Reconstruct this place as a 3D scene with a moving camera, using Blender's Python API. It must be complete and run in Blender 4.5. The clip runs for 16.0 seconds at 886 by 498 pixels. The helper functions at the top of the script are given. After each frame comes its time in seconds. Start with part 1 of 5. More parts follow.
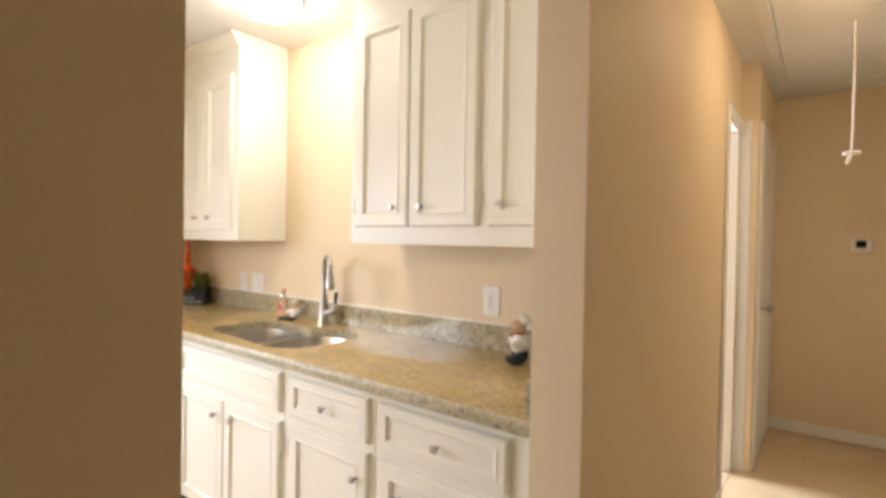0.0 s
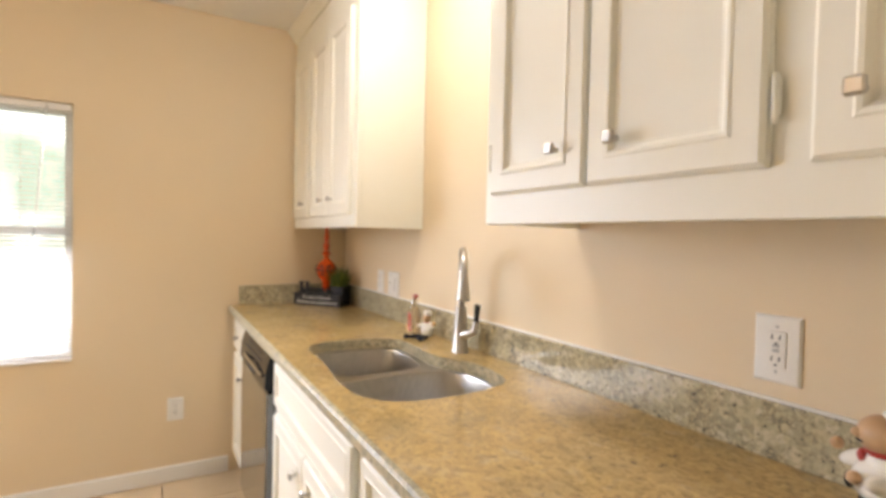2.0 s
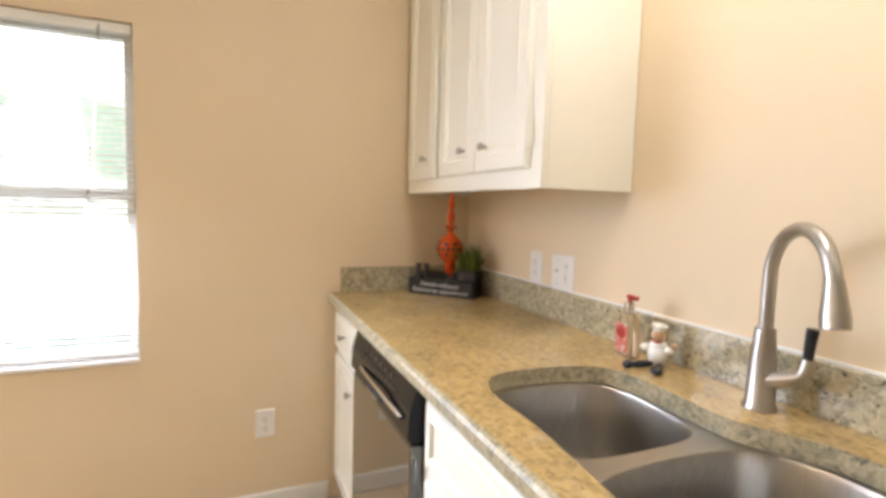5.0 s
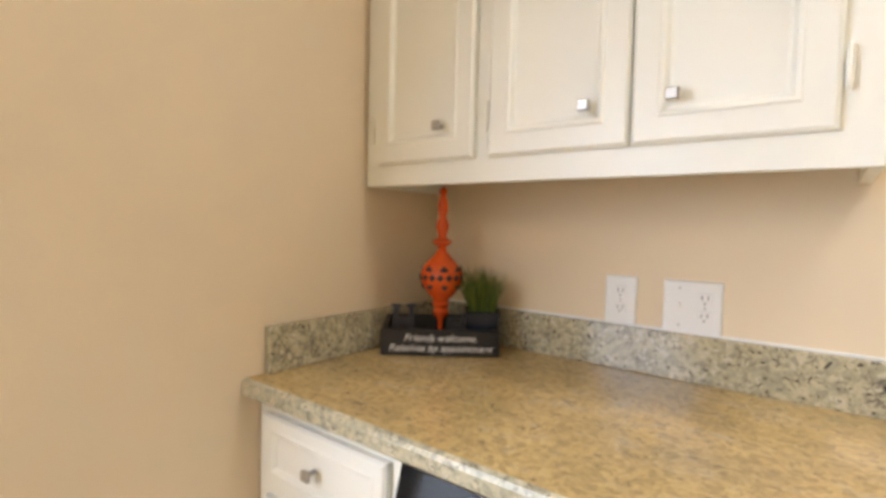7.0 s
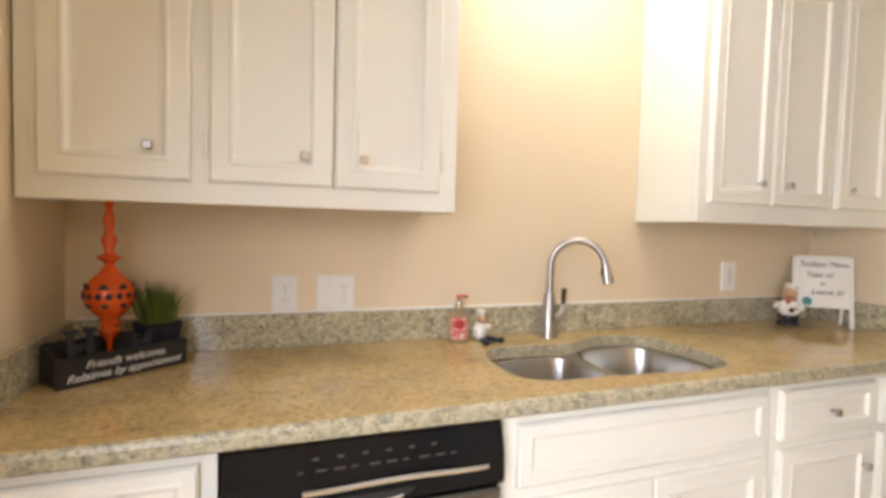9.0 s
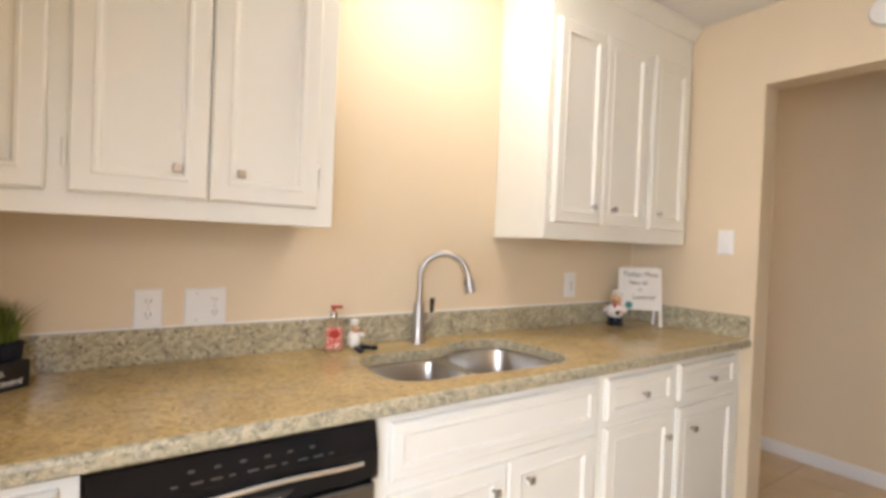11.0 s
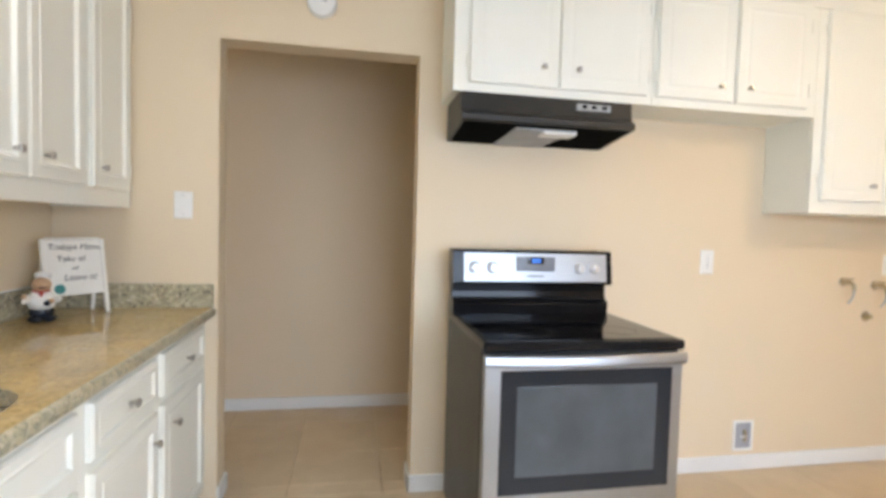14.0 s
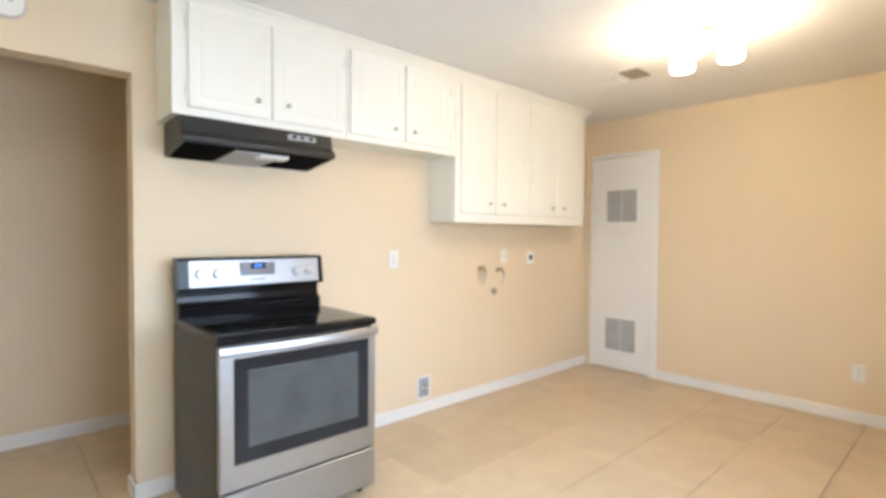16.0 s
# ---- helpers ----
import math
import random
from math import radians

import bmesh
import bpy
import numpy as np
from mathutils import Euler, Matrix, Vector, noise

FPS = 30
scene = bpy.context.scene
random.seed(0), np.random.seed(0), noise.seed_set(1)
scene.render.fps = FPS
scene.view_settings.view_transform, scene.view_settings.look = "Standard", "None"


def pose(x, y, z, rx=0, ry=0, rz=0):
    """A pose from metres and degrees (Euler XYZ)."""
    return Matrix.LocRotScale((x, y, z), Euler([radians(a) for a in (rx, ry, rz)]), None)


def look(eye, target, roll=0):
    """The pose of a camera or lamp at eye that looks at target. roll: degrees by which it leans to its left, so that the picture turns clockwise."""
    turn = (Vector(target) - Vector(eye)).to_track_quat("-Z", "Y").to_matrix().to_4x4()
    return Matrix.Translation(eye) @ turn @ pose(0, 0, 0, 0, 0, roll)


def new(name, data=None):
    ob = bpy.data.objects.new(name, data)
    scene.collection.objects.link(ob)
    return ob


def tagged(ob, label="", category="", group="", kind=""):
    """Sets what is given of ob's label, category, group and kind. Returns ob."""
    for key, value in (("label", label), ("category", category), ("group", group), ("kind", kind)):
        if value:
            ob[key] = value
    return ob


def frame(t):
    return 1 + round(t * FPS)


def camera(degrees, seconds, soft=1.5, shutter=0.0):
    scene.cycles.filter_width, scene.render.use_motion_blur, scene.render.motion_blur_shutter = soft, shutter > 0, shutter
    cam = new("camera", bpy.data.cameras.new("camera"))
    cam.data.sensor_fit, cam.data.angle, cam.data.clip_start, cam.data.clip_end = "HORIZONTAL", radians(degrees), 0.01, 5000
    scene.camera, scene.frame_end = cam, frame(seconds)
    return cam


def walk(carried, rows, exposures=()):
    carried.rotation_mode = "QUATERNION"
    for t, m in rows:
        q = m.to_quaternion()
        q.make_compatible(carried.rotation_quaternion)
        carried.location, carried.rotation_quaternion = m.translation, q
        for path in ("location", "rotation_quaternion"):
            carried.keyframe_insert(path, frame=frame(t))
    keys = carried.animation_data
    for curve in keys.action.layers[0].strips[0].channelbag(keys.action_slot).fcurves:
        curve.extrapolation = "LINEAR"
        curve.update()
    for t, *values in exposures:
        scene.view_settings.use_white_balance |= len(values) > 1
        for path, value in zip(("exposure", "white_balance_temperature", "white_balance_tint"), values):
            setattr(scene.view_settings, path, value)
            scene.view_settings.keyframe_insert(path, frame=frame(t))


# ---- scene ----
cam = camera(83.4, 16.0, soft=3.6)
PATH = [
    (0, (3.625, -1.75, 1.36), (2.402, -0.17, 1.329), 1.0),
    (0.5, (3.497, -1.477, 1.312), (2.026, -0.122, 1.319), 1.4),
    (1, (3.32, -1.285, 1.335), (1.7, -0.113, 1.307), 0.9),
    (1.5, (3.137, -1.137, 1.343), (1.44, -0.08, 1.289), 0.9),
    (2, (3.013, -1.01, 1.311), (1.284, -0.004, 1.265), 1.3),
    (2.5, (2.979, -1.111, 1.3), (1.337, 0.03, 1.246), 2.3),
    (3, (2.915, -1.148, 1.275), (1.344, 0.089, 1.21), 3.2),
    (3.5, (2.84, -1.17, 1.262), (1.292, 0.086, 1.171), 3.6),
    (4, (2.729, -1.103, 1.283), (1.082, 0.022, 1.142), 2.5),
    (4.5, (2.525, -1.065, 1.267), (0.773, -0.11, 1.133), 2.6),
    (5, (2.18, -1.04, 1.29), (0.352, -0.247, 1.121), 1.6),
    (5.2, (2.05, -1.05, 1.288), (0.212, -0.285, 1.125), 1.5),
    (7.3, (0.94, -1.3, 1.247), (0.03, 0.468, 1.15), 1.2),
    (7.5, (0.886, -1.366, 1.251), (0.218, 0.516, 1.146), 1.1),
    (8, (0.762, -1.478, 1.264), (0.702, 0.519, 1.158), 1.1),
    (8.5, (0.611, -1.497, 1.286), (1.084, 0.443, 1.178), 1.5),
    (9, (0.583, -1.636, 1.306), (1.268, 0.241, 1.215), 1.5),
    (11.3, (0.52, -1.73, 1.318), (1.75, -0.175, 1.29), 2.4),
    (11.5, (0.532, -1.729, 1.314), (1.844, -0.22, 1.285), 2.5),
    (12, (0.52, -1.723, 1.323), (2.005, -0.384, 1.263), 3.1),
    (12.5, (0.544, -1.69, 1.289), (2.224, -0.605, 1.242), 2.6),
    (13, (0.629, -1.634, 1.258), (2.484, -0.886, 1.232), 2.0),
    (13.5, (0.69, -1.549, 1.249), (2.667, -1.249, 1.227), 1.9),
    (14, (0.692, -1.249, 1.305), (2.657, -1.61, 1.214), 1.6),
    (14.5, (0.604, -1.115, 1.301), (2.449, -1.882, 1.226), 1.0),
    (15, (0.455, -1.047, 1.321), (2.176, -2.064, 1.249), 0.4),
    (15.5, (0.399, -1.012, 1.315), (1.984, -2.23, 1.258), 0.0),
    (16, (0.243, -1.034, 1.325), (1.722, -2.379, 1.27), 0.3),
]
walk(cam, [(t, look(eye, target, roll)) for t, eye, target, roll in PATH], [(0.0, -0.15, 9900, 20), (3.5, -0.24, 9700, 22), (5.0, -0.17, 8900, 20), (7.5, -0.20, 8800, 18), (9.0, -0.39, 9400, 21), (11.5, -0.47, 9400, 22), (13.0, -0.53, 9100, 20), (14.0, -0.42, 8000, 14), (15.0, -0.28, 7700, 13), (16.0, -0.22, 7700, 13)])

# ---- world, sun and daylight ----
CEIL = 2.47
EAST = 3.06
WX = 0.075
HALL_W, HALL_E = 3.19, 4.25
SOUTH = -5.60
HALL_N = 2.74

world = bpy.data.worlds.new("sky")
scene.world = world
world.use_nodes = True
_sky = world.node_tree.nodes.new("ShaderNodeTexSky")
_sky.sky_type = "NISHITA"
_sky.sun_disc = False
_sky.sun_elevation, _sky.sun_rotation = radians(50), radians(90)
world.node_tree.links.new(_sky.outputs[0], world.node_tree.nodes["Background"].inputs[0])
world.node_tree.nodes["Background"].inputs[1].default_value = 0.1
sun = new("sun", bpy.data.lights.new("sun", "SUN"))
sun.data.energy, sun.data.angle, sun.data.color = 3.0, radians(0.5), (1.0, 0.95, 0.88)
sun.matrix_world = look((20, 0, 24), (0, 0, 0))

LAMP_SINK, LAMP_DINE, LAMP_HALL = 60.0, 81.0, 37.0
WARM = (1.0, 0.90, 0.73)
GARDEN, SKY = 5.0, 9.0


def daylight(name, at, aim, width, height, watts):
    """An area lamp set in an opening to stand in for sky light."""
    data = bpy.data.lights.new(name, "AREA")
    data.shape, data.size, data.size_y = "RECTANGLE", width, height
    data.energy, data.color = watts, (0.44, 0.64, 1.0)
    ob = new(name, data)
    ob.matrix_world = look(at, aim)
    return ob


daylight("window_daylight", (WX + 0.012, -2.2725, 1.295), (WX + 1.012, -2.2725, 0.865), 1.78, 1.18, 106)
# unseen lamp added in the side room to brighten the hall
daylight("side_room_fill", (1.64, 1.5, 1.45), (2.64, 1.6, 1.25), 0.40, 0.7, 170)


# ---- materials ----
def material(name, rough=0.5, metal=0.0, base=(0.8, 0.8, 0.8), spec=0.5):
    m = bpy.data.materials.new(name)
    m.use_nodes = True
    nt = m.node_tree
    b = nt.nodes["Principled BSDF"]
    b.inputs["Base Color"].default_value = (*base, 1)
    b.inputs["Roughness"].default_value = rough
    b.inputs["Metallic"].default_value = metal
    b.inputs["Specular IOR Level"].default_value = spec
    return m, nt, b


def coords(nt, scale=(1, 1, 1)):
    geo = nt.nodes.new("ShaderNodeNewGeometry")
    mp = nt.nodes.new("ShaderNodeMapping")
    mp.inputs["Scale"].default_value = scale
    nt.links.new(geo.outputs["Position"], mp.inputs["Vector"])
    return mp.outputs[0]


def noise_tex(nt, vec, scale, detail=4.0, rough=0.55):
    n = nt.nodes.new("ShaderNodeTexNoise")
    n.inputs["Scale"].default_value = scale
    n.inputs["Detail"].default_value = detail
    n.inputs["Roughness"].default_value = rough
    nt.links.new(vec, n.inputs["Vector"])
    return n.outputs["Fac"]


def ramp(nt, fac, stops):
    r = nt.nodes.new("ShaderNodeValToRGB")
    e = r.color_ramp.elements
    while len(e) < len(stops):
        e.new(0.5)
    for el, (p, c) in zip(e, stops):
        el.position = p
        el.color = (*c, 1) if len(c) == 3 else c
    nt.links.new(fac, r.inputs[0])
    return r.outputs["Color"]


def blend(nt, fac, a, b, mode="MIX"):
    n = nt.nodes.new("ShaderNodeMix")
    n.data_type, n.blend_type = "RGBA", mode
    for sock, v in ((n.inputs["Factor"], fac), (n.inputs["A"], a), (n.inputs["B"], b)):
        if isinstance(v, (int, float)):
            sock.default_value = v
        elif isinstance(v, tuple):
            sock.default_value = (*v, 1)
        else:
            nt.links.new(v, sock)
    return n.outputs["Result"]


def bump(nt, b, height, strength=0.2, distance=0.002):
    n = nt.nodes.new("ShaderNodeBump")
    n.inputs["Strength"].default_value = strength
    n.inputs["Distance"].default_value = distance
    nt.links.new(height, n.inputs["Height"])
    nt.links.new(n.outputs[0], b.inputs["Normal"])


def mottled(name, c1, c2, rough, scale=3.0, grain=120.0, relief=0.15, metal=0.0, spread=0.08, spec=0.5):
    """A surface of two close tones with a grain, a slow drift and fine relief."""
    m, nt, b = material(name, rough, metal, spec=spec)
    v = coords(nt)
    slow = noise_tex(nt, v, scale, 3)
    fine = noise_tex(nt, v, grain, 3)
    nt.links.new(ramp(nt, slow, [(0.3, c1), (0.7, c2)]), b.inputs["Base Color"])
    rr = nt.nodes.new("ShaderNodeMapRange")
    rr.inputs["To Min"].default_value = max(rough - spread, 0.02)
    rr.inputs["To Max"].default_value = rough + spread
    nt.links.new(slow, rr.inputs["Value"])
    nt.links.new(rr.outputs[0], b.inputs["Roughness"])
    if relief:
        bump(nt, b, fine, relief)
    return m


WALL = mottled("wall_paint", (0.75, 0.602, 0.42), (0.77, 0.622, 0.44), 0.62, 1.2, 160, 0.22)
CEILING = mottled("ceiling_texture", (0.78, 0.765, 0.73), (0.82, 0.81, 0.78), 0.85, 1.5, 38, 0.6)
CABINET = mottled("cabinet_paint", (0.835, 0.815, 0.72), (0.86, 0.845, 0.755), 0.40, 2.0, 60, 0.05)
TRIM = mottled("trim_paint", (0.78, 0.765, 0.73), (0.81, 0.80, 0.77), 0.38, 3.0, 80, 0.05)
PLATE = mottled("white_plastic", (0.80, 0.78, 0.73), (0.83, 0.81, 0.77), 0.40, 8.0, 200, 0.02)
BLACK = mottled("black_enamel", (0.006, 0.006, 0.007), (0.010, 0.010, 0.011), 0.10, 6.0, 200, 0.01, spread=0.04, spec=0.22)
BLACKGLASS = material("black_glass", 0.04, 0, (0.004, 0.004, 0.005), 0.4)[0]
DARKSIDE = mottled("dark_side_enamel", (0.030, 0.027, 0.025), (0.038, 0.035, 0.032), 0.38, 4.0, 150, 0.03)
RUBBER = material("black_rubber", 0.6, 0, (0.012, 0.012, 0.012))[0]
CHROME = material("chrome", 0.12, 1, (0.75, 0.74, 0.72))[0]
NICKEL = mottled("brushed_nickel", (0.43, 0.41, 0.38), (0.49, 0.465, 0.43), 0.37, 20, 400, 0.05, 1.0, spread=0.03)
BRONZE = mottled("aged_bronze", (0.22, 0.15, 0.09), (0.30, 0.21, 0.13), 0.4, 15, 200, 0.05, 1.0)
BRASS = mottled("dull_brass", (0.42, 0.35, 0.24), (0.50, 0.42, 0.29), 0.35, 30, 200, 0.05, 1.0)
# near-black colour in place of the shade inside slots, holes and recesses
DARKHOLE = material("hole_shade", 0.7, 0, (0.02, 0.018, 0.016))[0]
GREYVENT = mottled("grey_vent_metal", (0.42, 0.42, 0.41), (0.48, 0.48, 0.47), 0.5, 8, 150, 0.05)


def make_steel():
    m, nt, b = material("stainless_steel", 0.40, 1.0)
    v = coords(nt, (3, 3, 260))
    n = noise_tex(nt, v, 4, 2)
    nt.links.new(ramp(nt, n, [(0.3, (0.35, 0.36, 0.365)), (0.7, (0.42, 0.43, 0.435))]), b.inputs["Base Color"])
    bump(nt, b, n, 0.06, 0.001)
    return m


def make_bowl():
    m, nt, b = material("sink_steel", 0.31, 1.0)
    v = coords(nt, (220, 8, 8))
    n = noise_tex(nt, v, 3, 2)
    nt.links.new(ramp(nt, n, [(0.3, (0.43, 0.41, 0.38)), (0.7, (0.50, 0.48, 0.45))]), b.inputs["Base Color"])
    bump(nt, b, n, 0.05, 0.001)
    return m


def make_granite():
    m, nt, b = material("granite", 0.07, 0, spec=0.5)
    v = coords(nt)
    warp = nt.nodes.new("ShaderNodeTexNoise")
    warp.inputs["Scale"].default_value = 14
    nt.links.new(v, warp.inputs["Vector"])
    mixv = nt.nodes.new("ShaderNodeVectorMath")
    mixv.operation = "MULTIPLY_ADD"
    mixv.inputs[1].default_value = (0.035, 0.035, 0.035)
    nt.links.new(warp.outputs["Color"], mixv.inputs[0])
    nt.links.new(v, mixv.inputs[2])
    wv = mixv.outputs[0]
    cloud = noise_tex(nt, v, 5.5, 4, 0.6)
    base = ramp(nt, cloud, [(0.32, (0.47, 0.345, 0.18)), (0.46, (0.565, 0.40, 0.19)), (0.58, (0.615, 0.435, 0.205)), (0.72, (0.63, 0.47, 0.265))])
    cells = nt.nodes.new("ShaderNodeTexVoronoi")
    cells.inputs["Scale"].default_value = 95
    nt.links.new(wv, cells.inputs["Vector"])
    sep = nt.nodes.new("ShaderNodeSeparateColor")
    nt.links.new(cells.outputs["Color"], sep.inputs[0])
    chips = ramp(nt, sep.outputs[0], [(0.0, (0.70, 0.69, 0.67)), (0.3, (0.90, 0.88, 0.84)), (0.65, (1.0, 0.98, 0.94)), (1.0, (1.08, 1.07, 1.04))])
    tone = blend(nt, 0.9, base, chips, "MULTIPLY")
    fine = noise_tex(nt, wv, 150, 4, 0.7)
    tone = blend(nt, 0.6, tone, ramp(nt, fine, [(0.35, (0.66, 0.64, 0.61)), (0.5, (1, 1, 1)), (0.65, (1.08, 1.07, 1.05))]), "MULTIPLY")
    veins = ramp(nt, noise_tex(nt, wv, 52, 4, 0.62), [(0.335, (0.6, 0.6, 0.6)), (0.39, (0, 0, 0))])
    tone = blend(nt, veins, tone, (0.15, 0.115, 0.08))
    grey = ramp(nt, noise_tex(nt, v, 22, 4), [(0.56, (0, 0, 0)), (0.72, (0.3, 0.3, 0.3))])
    tone = blend(nt, grey, tone, (0.47, 0.42, 0.34))
    rust = ramp(nt, noise_tex(nt, wv, 46, 2), [(0.67, (0, 0, 0)), (0.75, (0.4, 0.4, 0.4))])
    tone = blend(nt, rust, tone, (0.32, 0.18, 0.09))
    nt.links.new(tone, b.inputs["Base Color"])
    return m


def make_granite_upright(name, rough, mica):
    """The same stone upright: pale crystals with dark mica, greyed for less warm light."""
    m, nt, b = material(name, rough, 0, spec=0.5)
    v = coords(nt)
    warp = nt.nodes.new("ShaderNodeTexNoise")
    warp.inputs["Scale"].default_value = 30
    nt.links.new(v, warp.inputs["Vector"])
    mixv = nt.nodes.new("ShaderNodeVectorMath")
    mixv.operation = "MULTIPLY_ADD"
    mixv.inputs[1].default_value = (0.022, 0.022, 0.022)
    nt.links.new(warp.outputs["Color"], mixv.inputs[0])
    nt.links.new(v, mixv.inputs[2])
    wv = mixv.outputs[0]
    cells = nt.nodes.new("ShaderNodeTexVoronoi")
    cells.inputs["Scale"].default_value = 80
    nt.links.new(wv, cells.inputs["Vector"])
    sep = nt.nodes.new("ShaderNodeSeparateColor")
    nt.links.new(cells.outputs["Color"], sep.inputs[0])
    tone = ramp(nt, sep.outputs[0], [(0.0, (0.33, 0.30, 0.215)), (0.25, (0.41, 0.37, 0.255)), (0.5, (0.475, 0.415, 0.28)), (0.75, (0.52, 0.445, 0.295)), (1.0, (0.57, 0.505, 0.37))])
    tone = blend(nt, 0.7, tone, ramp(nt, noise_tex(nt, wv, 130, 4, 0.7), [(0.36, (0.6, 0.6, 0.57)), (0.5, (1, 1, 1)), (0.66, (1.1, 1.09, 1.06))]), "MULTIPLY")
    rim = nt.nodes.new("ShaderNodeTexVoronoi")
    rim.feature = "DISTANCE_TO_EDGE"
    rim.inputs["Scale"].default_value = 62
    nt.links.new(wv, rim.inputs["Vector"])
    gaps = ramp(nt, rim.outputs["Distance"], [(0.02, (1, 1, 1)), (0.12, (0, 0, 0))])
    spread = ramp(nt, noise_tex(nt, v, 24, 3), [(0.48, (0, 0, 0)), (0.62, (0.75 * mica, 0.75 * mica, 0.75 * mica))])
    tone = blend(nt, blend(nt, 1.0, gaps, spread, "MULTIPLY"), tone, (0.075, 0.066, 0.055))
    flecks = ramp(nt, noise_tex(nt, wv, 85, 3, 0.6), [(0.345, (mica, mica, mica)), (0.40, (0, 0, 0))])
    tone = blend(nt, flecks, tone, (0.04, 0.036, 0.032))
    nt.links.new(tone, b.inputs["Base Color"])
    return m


def make_tile():
    m, nt, b = material("floor_tile", 0.34, 0)
    v = coords(nt)
    info = nt.nodes.new("ShaderNodeObjectInfo")
    cloud = noise_tex(nt, v, 5, 6, 0.6)
    base = ramp(nt, cloud, [(0.3, (0.575, 0.43, 0.275)), (0.5, (0.615, 0.465, 0.30)), (0.7, (0.655, 0.505, 0.335))])
    shade = ramp(nt, info.outputs["Random"], [(0.0, (0.95, 0.945, 0.94)), (1.0, (1.03, 1.03, 1.03))])
    nt.links.new(blend(nt, 1.0, base, shade, "MULTIPLY"), b.inputs["Base Color"])
    bump(nt, b, noise_tex(nt, v, 40, 4), 0.12, 0.002)
    return m


def emitter(name, colour, strength):
    m = bpy.data.materials.new(name)
    m.use_nodes = True
    nt = m.node_tree
    nt.nodes.remove(nt.nodes["Principled BSDF"])
    e = nt.nodes.new("ShaderNodeEmission")
    e.inputs[0].default_value, e.inputs[1].default_value = (*colour, 1), strength
    nt.links.new(e.outputs[0], nt.nodes["Material Output"].inputs[0])
    return m, nt, e


STEEL, BOWL, GRANITE, TILE = make_steel(), make_bowl(), make_granite(), make_tile()
# greyer tone imitates the cooler light on upright faces; edge rougher to mute glints
GRANITE_UPRIGHT = make_granite_upright("granite_upright_greyed", 0.11, 0.95)
GRANITE_EDGE = make_granite_upright("granite_edge_greyed", 0.34, 0.6)
GROUT = mottled("grout", (0.55, 0.42, 0.275), (0.59, 0.455, 0.305), 0.9, 6, 200, 0.3)
GLOW_SINK = emitter("lit_dome_glass", (0.77, 0.91, 1.10), LAMP_SINK)[0]
GLOW_DINE = emitter("lit_shade_glass", WARM, LAMP_DINE)[0]
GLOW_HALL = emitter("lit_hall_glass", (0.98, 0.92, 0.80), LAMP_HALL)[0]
GLASS, _gnt, _gb = material("window_glass", 0.0, 0, (1, 1, 1))
_gb.inputs["Transmission Weight"].default_value = 1.0
_gb.inputs["IOR"].default_value = 1.1


# ---- mesh helpers ----
def box(bm, x0, x1, y0, y1, z0, z1, bevel=0.0, seg=1):
    x0, x1 = min(x0, x1), max(x0, x1)
    y0, y1 = min(y0, y1), max(y0, y1)
    z0, z1 = min(z0, z1), max(z0, z1)
    m = Matrix.Translation(((x0 + x1) / 2, (y0 + y1) / 2, (z0 + z1) / 2)) @ Matrix.Diagonal((x1 - x0, y1 - y0, z1 - z0, 1))
    r = bmesh.ops.create_cube(bm, size=1, matrix=m)
    if bevel:
        edges = list({e for v in r["verts"] for e in v.link_edges})
        bmesh.ops.bevel(bm, geom=edges, offset=bevel, segments=seg, affect="EDGES", profile=0.5)
    return bm


def boxes(*rows, bevel=0.0):
    bm = bmesh.new()
    for r in rows:
        box(bm, *r, bevel=bevel)
    return bm


def rings(bm, loops, close=True, cap0=True, cap1=True):
    """Skin a run of point loops of equal count."""
    vs = [[bm.verts.new(p) for p in lp] for lp in loops]
    n = len(loops[0])
    for a, b in zip(vs, vs[1:]):
        for i in range(n if close else n - 1):
            j = (i + 1) % n
            bm.faces.new((a[i], a[j], b[j], b[i]))
    if cap0:
        bm.faces.new(list(reversed(vs[0])))
    if cap1:
        bm.faces.new(vs[-1])
    bmesh.ops.recalc_face_normals(bm, faces=bm.faces)
    return bm


def lathe(bm, profile, at=(0, 0, 0), axis="z", seg=20, cap=True):
    """Turn a profile of (radius, height) round an axis through a point."""
    loops = []
    for r, h in profile:
        lp = []
        for i in range(seg):
            a = 2 * math.pi * i / seg
            u, v = max(r, 1e-4) * math.cos(a), max(r, 1e-4) * math.sin(a)
            p = {"z": (u, v, h), "x": (h, u, v), "y": (u, h, v)}[axis]
            lp.append(tuple(q + w for q, w in zip(p, at)))
        loops.append(lp)
    return rings(bm, loops, True, cap, cap)


def tube(bm, pts, radius, seg=12, radii=None):
    """A round bar along points."""
    pts = [Vector(p) for p in pts]
    loops = []
    up = Vector((0.13, 0.29, 0.95)).normalized()
    for i, p in enumerate(pts):
        d = (pts[min(i + 1, len(pts) - 1)] - pts[max(i - 1, 0)]).normalized()
        s = d.cross(up)
        if s.length < 0.05:
            s = d.cross(Vector((1, 0, 0)))
        s.normalize()
        t = s.cross(d).normalized()
        r = radii[i] if radii else radius
        loops.append([p + r * (math.cos(2 * math.pi * k / seg) * s + math.sin(2 * math.pi * k / seg) * t) for k in range(seg)])
        up = t
    return rings(bm, loops)


